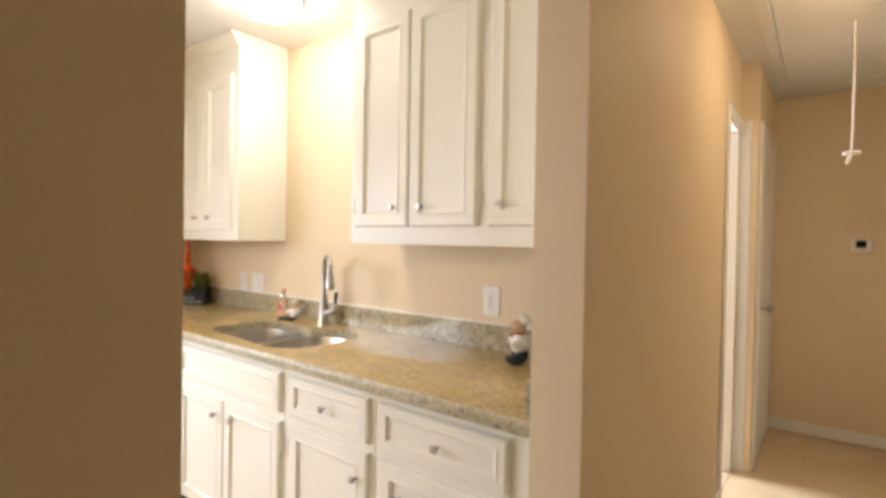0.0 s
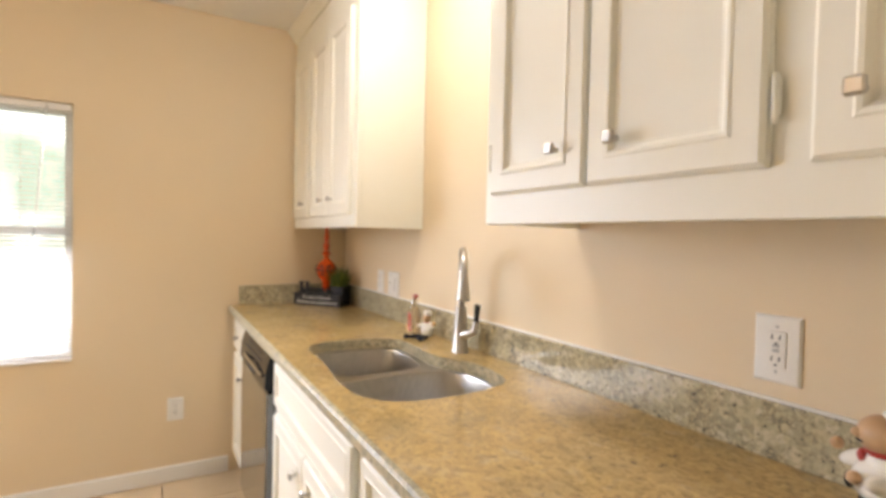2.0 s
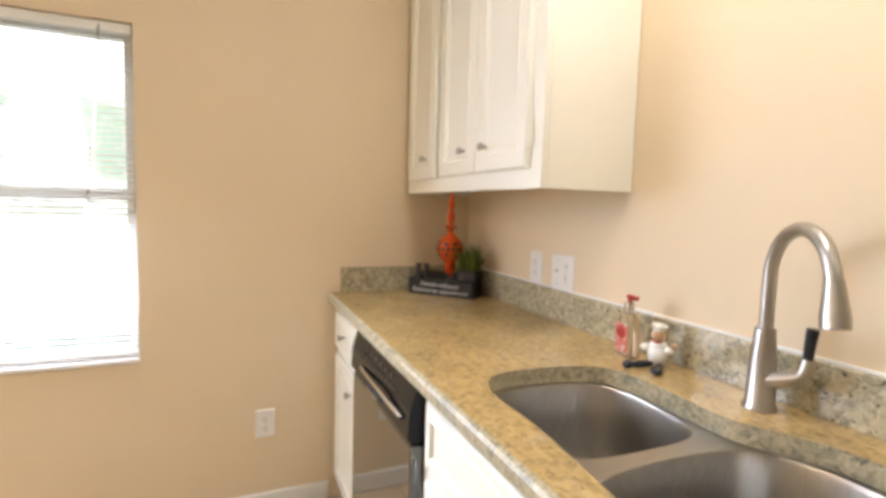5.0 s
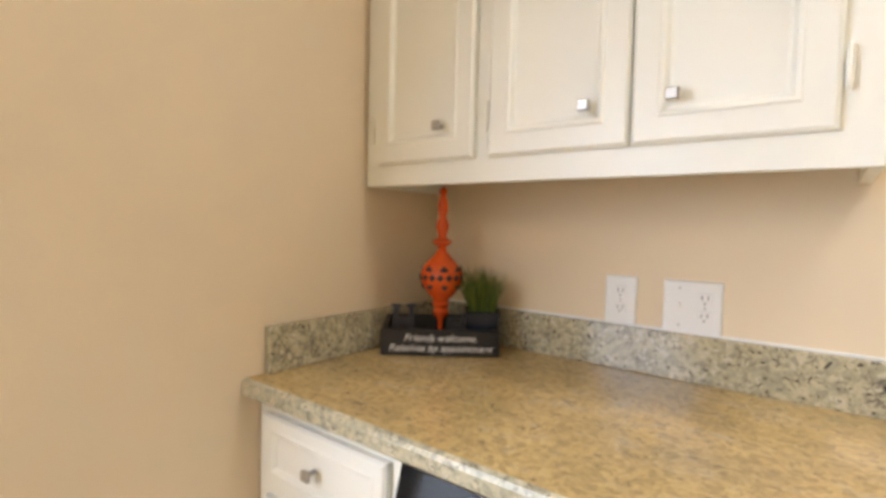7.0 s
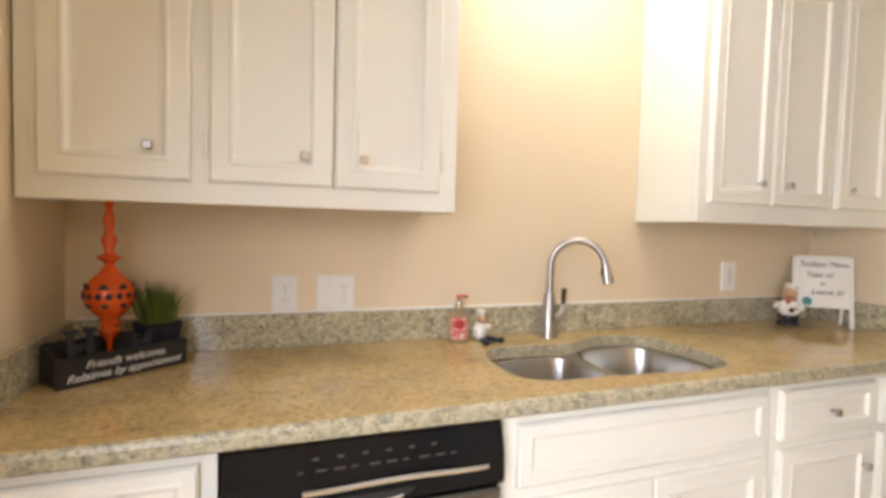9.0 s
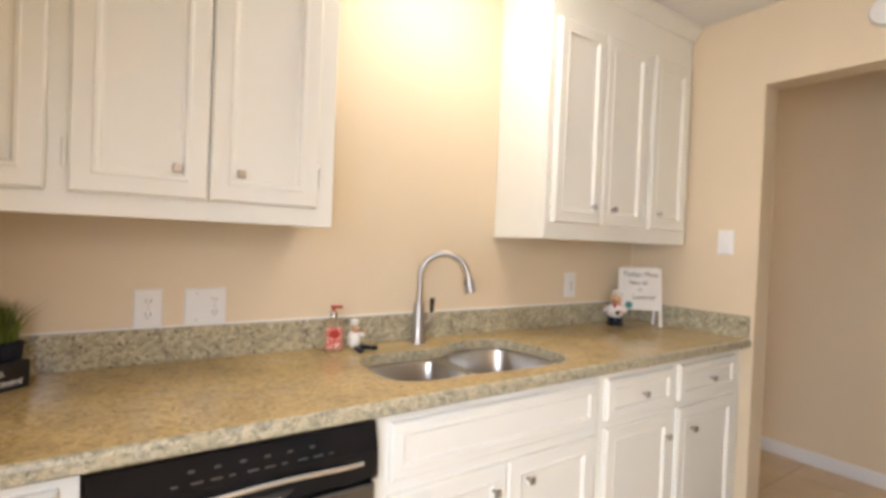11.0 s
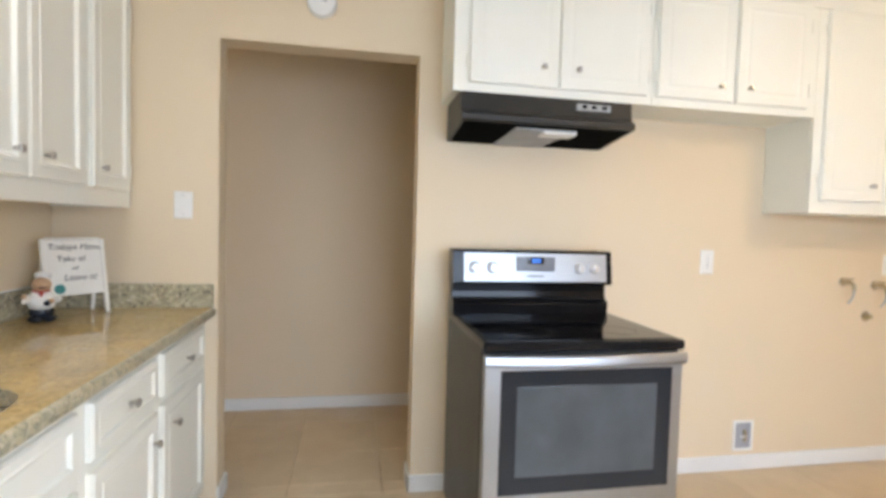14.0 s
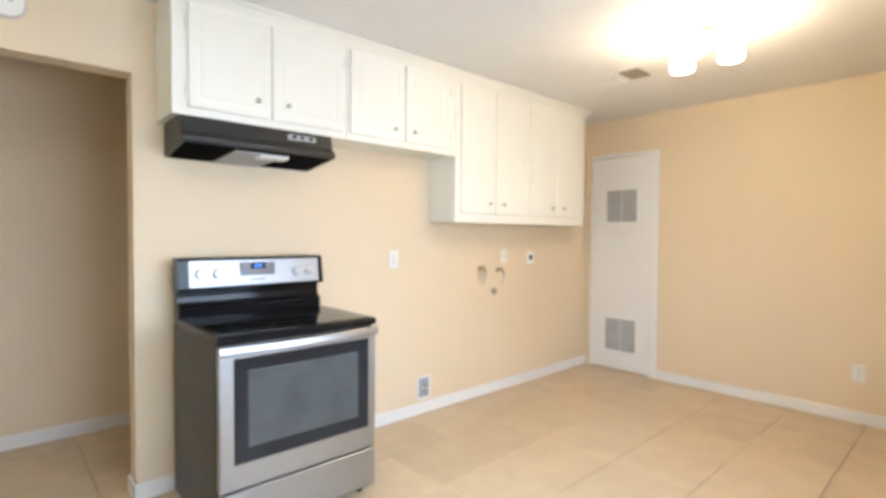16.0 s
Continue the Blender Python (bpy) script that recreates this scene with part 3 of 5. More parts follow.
c = base_unit(2.481, 3.052, "white painted drawer-and-door base cabinet beside the doorway")
door_y(c, 2.508, 2.978, 0.695, 0.845, FACE, (2.750, 0.766), DRAWER_STEPS, "drawer_front")
door_y(c, 2.508, 2.978, 0.125, 0.665, FACE, (2.605, 0.570), hinge_x=2.986)

# ---- dishwasher ----
# plain gloss black; the strong coat mirrors the room at grazing angles
DWBLACK, _dnt, _db = material("dishwasher_gloss_black", 0.07, 0, (0.007, 0.007, 0.008), 1.0)
_db.inputs["Coat Weight"].default_value, _db.inputs["Coat IOR"].default_value, _db.inputs["Coat Roughness"].default_value = 1.0, 1.8, 0.05
dw = thing("dishwasher", (0.81, -0.3, 0), "glossy black dishwasher with a clear-coated front under the worktop", "dishwasher")
X0, X1 = 0.512, 1.108
part("body", boxes((X0, X1, -0.58, -0.01, 0.10, 0.868)), BLACK, dw)
part("toe_kick", boxes((X0, X1, -0.56, -0.545, 0.0, 0.099)), BLACK, dw)
part("door_panel", boxes((X0 + 0.004, X1 - 0.004, -0.645, -0.581, 0.11, 0.715), bevel=0.006), DWBLACK, dw)
_bm = rings(bmesh.new(), [[(x, -0.581, 0.72), (x, -0.640, 0.722), (x, -0.652, 0.735), (x, -0.648, 0.80), (x, -0.630, 0.862), (x, -0.581, 0.866)] for x in (X0 + 0.003, X1 - 0.003)])
part("control_panel", _bm, BLACK, dw)
_bm = bmesh.new()
tube(_bm, [(X0 + 0.15 + 0.4 * k / 12, -0.653 - 0.008 * math.sin(math.pi * k / 12), 0.778 - 0.004 * math.cos(math.pi * k / 6)) for k in range(13)], 0.007, 8)
part("trim_bar", _bm, CHROME, dw, "thin chrome trim bar")
part("handle_recess", rings(bmesh.new(), [[(0.81 + (0.085 - s) * math.cos(a), -0.6535 + d, 0.757 + (0.026 - s * 0.4) * math.sin(a)) for a in [math.pi + math.pi * k / 14 for k in range(15)]] for s, d in ((0, 0), (0.004, -0.002), (0.012, 0.006))]), DARKHOLE, dw, "curved pull recess")
part("pull", tube(bmesh.new(), [(0.81 + 0.055 * (k / 6 - 1), -0.657, 0.742 - 0.006 * math.sin(math.pi * k / 12)) for k in range(13)], 0.004, 8), CHROME, dw, "chrome pull edge")
PRINT = material("pale_print", 0.5, 0, (0.075, 0.073, 0.07))[0]
for i in range(10):
    part("button_mark", boxes((X0 + 0.14 + i * 0.036, X0 + 0.14 + i * 0.036 + (0.022 if i % 3 else 0.012), -0.6485, -0.646, 0.812, 0.8155)), PRINT, dw)
for i in range(6):
    part("button_mark", boxes((X0 + 0.17 + i * 0.05, X0 + 0.17 + i * 0.05 + 0.012, -0.6425, -0.640, 0.833, 0.838)), PRINT, dw)

# ---- upper cabinets ----
UB, UF = 1.345, -0.305


def upper(x0, x1, label, xs, knobs, hinges, low):
    c = thing("upper_cabinet", ((x0 + x1) / 2, -0.15, UB), label, "cabinet", "upper cabinets by the sink")
    part("body", boxes((x0 + 0.002, x1 - 0.002, UF + 0.02, -0.003, UB + 0.03, CEIL - 0.002), (x0 + 0.002, x0 + 0.02, UF + 0.02, -0.003, UB, UB + 0.03), (x1 - 0.02, x1 - 0.002, UF + 0.02, -0.003, UB, UB + 0.03)), CABINET, c)
    part("face_frame", boxes((x0 + 0.002, x1 - 0.002, UF, UF + 0.0195, UB, CEIL - 0.002), bevel=0.0015), CABINET, c)
    for (a, b), k, h in zip(xs, knobs, hinges):
        door_y(c, a, b, low, 2.25, UF, (k, low + 0.075), hinge_x=h)
    prof = [(0, 0), (-0.012, 0), (-0.018, 0.014), (-0.040, 0.045), (-0.052, 0.052), (-0.052, 0.066), (0, 0.066)]
    part("crown", rings(bmesh.new(), [[(x, UF + p, CEIL - 0.069 + q) for p, q in prof] for x in (x0 + 0.002, x1 - 0.002)]), CABINET, c)
    return c


upper(WX + 0.002, 1.104, "white painted three-door upper cabinet by the window wall", [(0.122, 0.423), (0.463, 0.755), (0.760, 1.049)], (0.338, 0.681, 0.832), (0.114, 0.455, 1.057), 1.398)
upper(2.004, 3.056, "white painted three-door upper cabinet beside the doorway", [(2.045, 2.340), (2.347, 2.658), (2.71, 3.015)], (2.272, 2.417, 2.762), (2.037, 2.667, 3.023), 1.414)

# ---- cabinets on the range wall ----
SF = 2.775


def wall_run(y0, y1, z0, label, ys, knobs, kz, hinges, low=0.037):
    c = thing("wall_cabinet", (3.0, (y0 + y1) / 2, z0), label, "cabinet", "cabinets along the range wall")
    part("body", boxes((SF + 0.02, EAST - 0.002, y1 + 0.001, y0 - 0.001, z0 + 0.004, CEIL - 0.002)), CABINET, c)
    part("face_frame", boxes((SF, SF + 0.0195, y1 + 0.001, y0 - 0.001, z0, CEIL - 0.002), bevel=0.0015), CABINET, c)
    for (a, b), k, h in zip(ys, knobs, hinges):
        door_x(c, min(a, b), max(a, b), z0 + low, 2.40, SF, (k, kz), hinge_y=h)
    return c


wall_run(-1.655, -2.575, 1.880, "white painted two-door cabinet above the range hood", [(-1.722, -2.118), (-2.124, -2.543)], (-2.046, -2.205), 2.00, (-1.714, -2.551))
wall_run(-2.575, -3.447, 1.880, "white painted short two-door cabinet over an empty space", [(-2.594, -2.982), (-3.002, -3.39)], (-2.91, -3.06), 1.985, (-2.586, -3.398))
wall_run(-3.447, -5.09, 1.419, "white painted tall four-door cabinet over the laundry taps", [(-3.498, -3.857), (-3.863, -4.215), (-4.282, -4.648), (-4.654, -5.02)], (-3.783, -3.938, -4.567, -4.732), 1.561, (-3.490, -4.223, -4.274, -5.028), 0.065)
prof = [(0, 0), (-0.012, 0), (-0.018, 0.014), (-0.040, 0.045), (-0.052, 0.052), (-0.052, 0.066), (0, 0.066)]
whole("crown_molding", rings(bmesh.new(), [[(SF + p, -1.655, CEIL - 0.069 + q) for p, q in prof], [(SF + p, -5.09 + p, CEIL - 0.069 + q) for p, q in prof], [(EAST - 0.002, -5.09 + p, CEIL - 0.069 + q) for p, q in prof]]),
      CABINET, "white painted crown molding above the wall cabinets", "molding")

# ---- range ----
RY0, RY1 = -2.468, -1.692
DISPLAYGREY = mottled("grey_key_panel", (0.16, 0.165, 0.18), (0.20, 0.205, 0.22), 0.2, 20, 150, 0.01)
stove = thing("range", (2.74, -2.08, 0), "freestanding electric range, stainless front and black glass top", "stove")
part("body", boxes((2.412, 3.035, RY0 + 0.004, RY1 - 0.004, 0.03, 0.885), bevel=0.004), DARKSIDE, stove, "dark grey enamel sides")
for fx in (2.46, 2.99):
    for fy in (RY0 + 0.05, RY1 - 0.05):
        part("foot", lathe(bmesh.new(), [(0.018, 0), (0.018, 0.012), (0.010, 0.016), (0.010, 0.032)], (fx, fy, 0), seg=10), RUBBER, stove)
part("cooktop", boxes((2.372, 3.02, RY0, RY1, 0.872, 0.908), bevel=0.007), BLACK, stove, "black rimmed cooktop")
part("glass", boxes((2.397, 2.93, RY0 + 0.022, RY1 - 0.022, 0.906, 0.9105), bevel=0.001), BLACKGLASS, stove, "glossy black ceramic glass")
RINGS = material("burner_ring", 0.25, 0, (0.05, 0.05, 0.055))[0]
for bx, by, br in ((2.55, -1.90, 0.105), (2.55, -2.28, 0.08), (2.81, -1.90, 0.075), (2.81, -2.28, 0.095)):
    bm = bmesh.new()
    lathe(bm, [(br - 0.002, 0.9108), (br, 0.9111), (br + 0.002, 0.9108)], (bx, by, 0), seg=40, cap=False)
    part("burner_mark", bm, RINGS, stove)
_rp = [(3.03, 0.909), (2.940, 0.909), (2.935, 0.950), (2.938, 0.960), (2.946, 0.966), (2.958, 0.972), (2.966, 0.984), (2.970, 1.010), (2.966, 1.0445), (3.03, 1.0445)]
part("riser", rings(bmesh.new(), [[(x, y, z) for x, z in _rp] for y in (RY0 + 0.012, RY1 - 0.004)]), BLACK, stove, "glossy black stepped riser")
_prof = [(2.935, 1.045), (2.925, 1.055), (2.945, 1.195), (2.955, 1.205), (3.03, 1.205), (3.03, 1.045)]
part("backguard", rings(bmesh.new(), [[(x, y, z) for x, z in _prof] for y in (RY0, RY1)]), BLACK, stove, "black backguard shell")
part("control_panel", rings(bmesh.new(), [[(2.9275 + d, y, 1.064), (2.9435 + d, y, 1.186), (2.938 + d, y, 1.19), (2.922 + d, y, 1.06)] for d in (0,) for y in (RY0 + 0.03, RY1 - 0.05)]), STEEL, stove)
part("display", boxes((2.922, 2.938, -2.175, -1.99, 1.108, 1.176), bevel=0.002), DISPLAYGREY, stove, "grey key panel")
part("clock_window", boxes((2.9205, 2.925, -2.118, -2.042, 1.142, 1.173), bevel=0.0005), BLACKGLASS, stove, "dark clock window")
LCD = emitter("blue_clock_digits", (0.06, 0.25, 1.0), 2.2)[0]
part("clock_digits", boxes((2.9185, 2.921, -2.074, -2.062, 1.149, 1.166), (2.9185, 2.921, -2.090, -2.078, 1.149, 1.166), (2.9185, 2.921, -2.102, -2.094, 1.149, 1.166)), LCD, stove, "glowing blue digits")
WHITEKNOB = mottled("pale_knob", (0.80, 0.80, 0.80), (0.84, 0.84, 0.84), 0.25, 20, 100, 0.0, 0.25)
for ky in (-1.79, -1.875, -2.30, -2.375):
    k = part("control_knob", lathe(bmesh.new(), [(0.027, 0.010), (0.027, -0.004), (0.021, -0.012), (0.019, -0.026), (0.016, -0.030)], (2.932, ky, 1.123), "x", 18), WHITEKNOB, stove, "silver control knob", True)
    part("pointer", boxes((2.898, 2.904, ky - 0.003, ky + 0.003, 1.112, 1.136)), CHROME, k)
part("maker_mark", boxes((2.9215, 2.9255, -2.12, -2.04, 1.083, 1.089)), PRINT, stove, "small grey maker mark")
DX = 2.375
door = part("oven_door", boxes((DX, 2.4115, RY0 + 0.006, RY1 - 0.006, 0.255, 0.862), bevel=0.005), STEEL, stove, "stainless oven door")
OVENFRAME = material("oven_glass_border", 0.06, 0, (0.020, 0.022, 0.026), 0.32)[0]
# smoked glass with its base lifted grey-green to imitate reflected daylight
OVENGLASS = mottled("oven_glass", (0.060, 0.068, 0.070), (0.085, 0.094, 0.10), 0.10, 5, 300, 0.01, spread=0.03, spec=0.35)
part("window_border", panel(bmesh.new(), (DX + 0.001, RY0 + 0.048, 0.36), (0, 1, 0), (0, 0, 1), (-1, 0, 0), 0.664, 0.45, [(0, 0), (0.003, 0.002), (0.05, 0.0022), (0.054, 0.0016)]), OVENFRAME, door, "dark glass border")
part("oven_window", panel(bmesh.new(), (DX - 0.0008, RY0 + 0.11, 0.425), (0, 1, 0), (0, 0, 1), (-1, 0, 0), 0.54, 0.325, [(0, 0), (0.003, 0.0006)]), OVENGLASS, door, "smoked oven window")
_loops = []
for k in range(17):
    y = RY0 + 0.004 + (RY1 - RY0 - 0.008) * k / 16
    b = 0.020 + 0.030 * math.sin(math.pi * k / 16)
    _loops.append([(DX + 0.004, y, 0.862), (DX - b + 0.006, y, 0.865), (DX - b, y, 0.856), (DX - b, y, 0.832), (DX - b + 0.008, y, 0.824), (DX + 0.004, y, 0.828)])
part("oven_handle", rings(bmesh.new(), _loops), STEEL, door, "bowed stainless handle", True)
part("drawer", boxes((DX + 0.002, 2.4115, RY0 + 0.006, RY1 - 0.006, 0.055, 0.243), bevel=0.005), STEEL, stove, "stainless storage drawer")

stove.location += Vector((-0.045, -0.010, 0))

# ---- range hood ----
hood = thing("range_hood", (2.85, -2.08, 1.70), "black under-cabinet range hood with a mesh filter", "range hood")
HY0, HY1 = -2.475, -1.688
# near-black colour stands in for shade in the hood's recess
HOODDARK = material("hood_recess_shade", 0.8, 0, (0.003, 0.003, 0.003), 0.02)[0]
FILTERMAT = mottled("filter_aluminium", (0.34, 0.34, 0.33), (0.42, 0.42, 0.41), 0.55, 12, 220, 0.3)
HOODMAT = mottled("hood_enamel", (0.014, 0.012, 0.010), (0.022, 0.019, 0.016), 0.36, 6, 200, 0.03, spread=0.05)
_p = [(3.056, 1.879), (2.772, 1.879), (2.764, 1.808), (2.758, 1.795), (2.737, 1.782), (2.732, 1.777), (2.732, 1.757), (2.739, 1.753)]
part("shell", rings(bmesh.new(), [[(x, y, z) for x, z in _p] + [(3.056, y, 1.712)] for y in (HY0, HY1)]), HOODMAT, hood)
part("underside", rings(bmesh.new(), [[(x, y, z) for x, z in ((2.752, 1.7485), (3.045, 1.7095), (3.045, 1.7125), (2.752, 1.7515))] for y in (HY0 + 0.015, HY1 - 0.015)]), HOODDARK, hood, "near-black plate imitating the shaded open underside")
bm = bmesh.new()
rings(bm, [[(2.78, -2.21, z + 0.0325), (2.78, -1.94, z + 0.0325), (3.03, -1.91, z), (3.03, -2.15, z)] for z in (1.7115, 1.704)])
part("filter", bm, FILTERMAT, hood, "grey aluminium mesh filter")
part("light_lens", boxes((2.785, 2.87, -2.225, -2.07, 1.722, 1.746), bevel=0.004), PLATE, hood, "white plastic light lens")
part("switch_plate", boxes((2.760, 2.771, -2.37, -2.21, 1.830, 1.860), bevel=0.002), FILTERMAT, hood, "grey switch plate")
for sy in (-2.34, -2.29, -2.245):
    part("rocker", boxes((2.757, 2.763, sy - 0.012, sy + 0.012, 1.840, 1.854), bevel=0.002), BLACK, hood)

# ---- utility door ----
ud = thing("door_1", (2.67, SOUTH, 0), "white painted utility door with four grey vent grilles, closed", "door", kind="structure")
part("door_leaf", boxes((UD0 + 0.035, UD1 - 0.012, SOUTH - 0.035, SOUTH + 0.004, 0.012, UDH - 0.035), bevel=0.002), TRIM, ud)
part("door_frame", boxes((UD0 - 0.045, UD0 + 0.03, SOUTH - 0.10, SOUTH + 0.012, 0, UDH), (UD0 + 0.03, UD1, SOUTH - 0.10, SOUTH + 0.012, UDH - 0.03, UDH), (UD1 - 0.009, UD1, SOUTH - 0.10, SOUTH + 0.012, 0, UDH - 0.03), bevel=0.002), TRIM, ud)
for gz in (0.20, 1.465):
    for gx in (2.515, 2.672):
        g = part("vent_grille", boxes((gx, gx + 0.15, SOUTH + 0.004, SOUTH + 0.008, gz, gz + 0.31)), GREYVENT, ud, "grey louvered vent grille")
        for i in range(17):
            z = gz + 0.014 + i * 0.0177
            part("louver", rings(bmesh.new(), [[(x, SOUTH + 0.008, z), (x, SOUTH + 0.014, z - 0.004), (x, SOUTH + 0.014, z - 0.001), (x, SOUTH + 0.008, z + 0.006)] for x in (gx + 0.008, gx + 0.142)]), GREYVENT, g)
part("latch", boxes((UD0 + 0.045, UD0 + 0.075, SOUTH + 0.004, SOUTH + 0.012, 1.44, 1.455), bevel=0.002), TRIM, ud, "small painted latch")

# ---- hall door and casing ----
hd = thing("door_2", (3.12, 1.47, 0), "white painted hall door casing with the door standing open", "door", kind="structure")
for y0, y1 in ((HD0 - 0.055, HD0),):
    part("casing", boxes((HALL_W, HALL_W + 0.016, y0, y1, 0, HDH + 0.055), bevel=0.004), TRIM, hd)
part("casing", boxes((HALL_W, HALL_W + 0.016, HD0, HD1 + 0.04, HDH, HDH + 0.055), bevel=0.004), TRIM, hd)
part("casing", boxes((HALL_W, JOG - 0.035, HD1 + 0.044, HD1 + 0.058, 0, HDH + 0.055), bevel=0.004), TRIM, hd)
part("jamb", boxes((EAST - 0.002, HALL_W + 0.002, HD0, HD0 + 0.018, 0, HDH), (EAST - 0.002, HALL_W + 0.002, HD1 - 0.018, HD1, 0, HDH), (EAST - 0.002, HALL_W + 0.002, HD0 + 0.018, HD1 - 0.018, HDH - 0.018, HDH)), TRIM, hd)
part("door_leaf", boxes((2.70, 3.05, HD1 - 0.055, HD1 - 0.02, 0.01, HDH - 0.022), bevel=0.002), TRIM, hd)

hd = thing("door_3", (JOG, 2.24, 0), "white painted hall door with its casing, closed", "door", kind="structure")
for y0, y1 in ((1.79, 1.845), (2.64, 2.695)):
    part("casing", boxes((JOG, JOG + 0.018, y0, y1, 0, HDH + 0.06), bevel=0.004), TRIM, hd)
part("casing", boxes((JOG, JOG + 0.018, 1.845, 2.64, HDH, HDH + 0.06), bevel=0.004), TRIM, hd)
part("door_leaf", boxes((JOG + 0.001, JOG + 0.012, 1.847, 2.638, 0.008, HDH - 0.002), bevel=0.002), TRIM, hd)
part("door_knob", lathe(bmesh.new(), [(0.025, 0.010), (0.012, 0.018), (0.012, 0.045), (0.026, 0.055), (0.026, 0.072), (0.012, 0.082)], (JOG, 1.93, 0.98), "x", 16), NICKEL, hd, "nickel door knob", True)

# ---- lamps ----
dome = thing("ceiling_light", (1.60, -0.45, CEIL), "lit frosted dome ceiling light with a bronze rim above the sink", "ceiling light")
part("rim", lathe(bmesh.new(), [(0.11, 0), (0.150, -0.004), (0.157, -0.022), (0.146, -0.034), (0.137, -0.030)], (1.60, -0.45, CEIL), seg=36), BRONZE, dome, "bronze rim", True)
part("shade", lathe(bmesh.new(), [(0.137, -0.030), (0.128, -0.060), (0.100, -0.090), (0.055, -0.108), (0.012, -0.114)], (1.60, -0.45, CEIL), seg=32), GLOW_SINK, dome, "glowing frosted glass dome", True)
part("finial", lathe(bmesh.new(), [(0.010, -0.112), (0.012, -0.122), (0.006, -0.132)], (1.60, -0.45, CEIL), seg=12), BRONZE, dome)

CX, CY = 1.33, -3.92
lamp = thing("ceiling_lamp", (CX, CY, CEIL), "three-arm nickel ceiling lamp with lit frosted shades", "ceiling light")
part("canopy", lathe(bmesh.new(), [(0.075, 0), (0.072, -0.012), (0.03, -0.024), (0.012, -0.03), (0.012, -0.075), (0.004, -0.085)], (CX, CY, CEIL), seg=24), NICKEL, lamp, smooth=True)
for k, a in enumerate((-151, -29, 90)):
    ux, uy = math.cos(radians(a)), math.sin(radians(a))
    part("arm", tube(bmesh.new(), smooth_path([(CX, CY, CEIL - 0.06), (CX + 0.06 * ux, CY + 0.06 * uy, CEIL - 0.075), (CX + 0.11 * ux, CY + 0.11 * uy, CEIL - 0.05), (CX + 0.145 * ux, CY + 0.145 * uy, CEIL - 0.075)], 5), 0.007, 8), NICKEL, lamp, smooth=True)
    sx, sy = CX + 0.145 * ux, CY + 0.145 * uy
    part("cup", lathe(bmesh.new(), [(0.008, -0.07), (0.034, -0.078), (0.038, -0.10)], (sx, sy, CEIL), seg=18), NICKEL, lamp, smooth=True)
    part("shade", lathe(bmesh.new(), [(0.036, -0.088), (0.048, -0.098), (0.058, -0.13), (0.062, -0.178), (0.057, -0.194), (0.02, -0.196)], (sx, sy, CEIL), seg=24), GLOW_DINE, lamp, "glowing frosted glass shade", True)

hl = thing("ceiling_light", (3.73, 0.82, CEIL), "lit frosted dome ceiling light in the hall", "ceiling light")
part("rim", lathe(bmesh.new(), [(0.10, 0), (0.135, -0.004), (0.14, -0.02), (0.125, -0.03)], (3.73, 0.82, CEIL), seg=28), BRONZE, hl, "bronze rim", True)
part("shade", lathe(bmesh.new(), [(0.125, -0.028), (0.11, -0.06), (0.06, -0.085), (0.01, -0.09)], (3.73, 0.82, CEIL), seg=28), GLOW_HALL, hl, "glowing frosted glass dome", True)

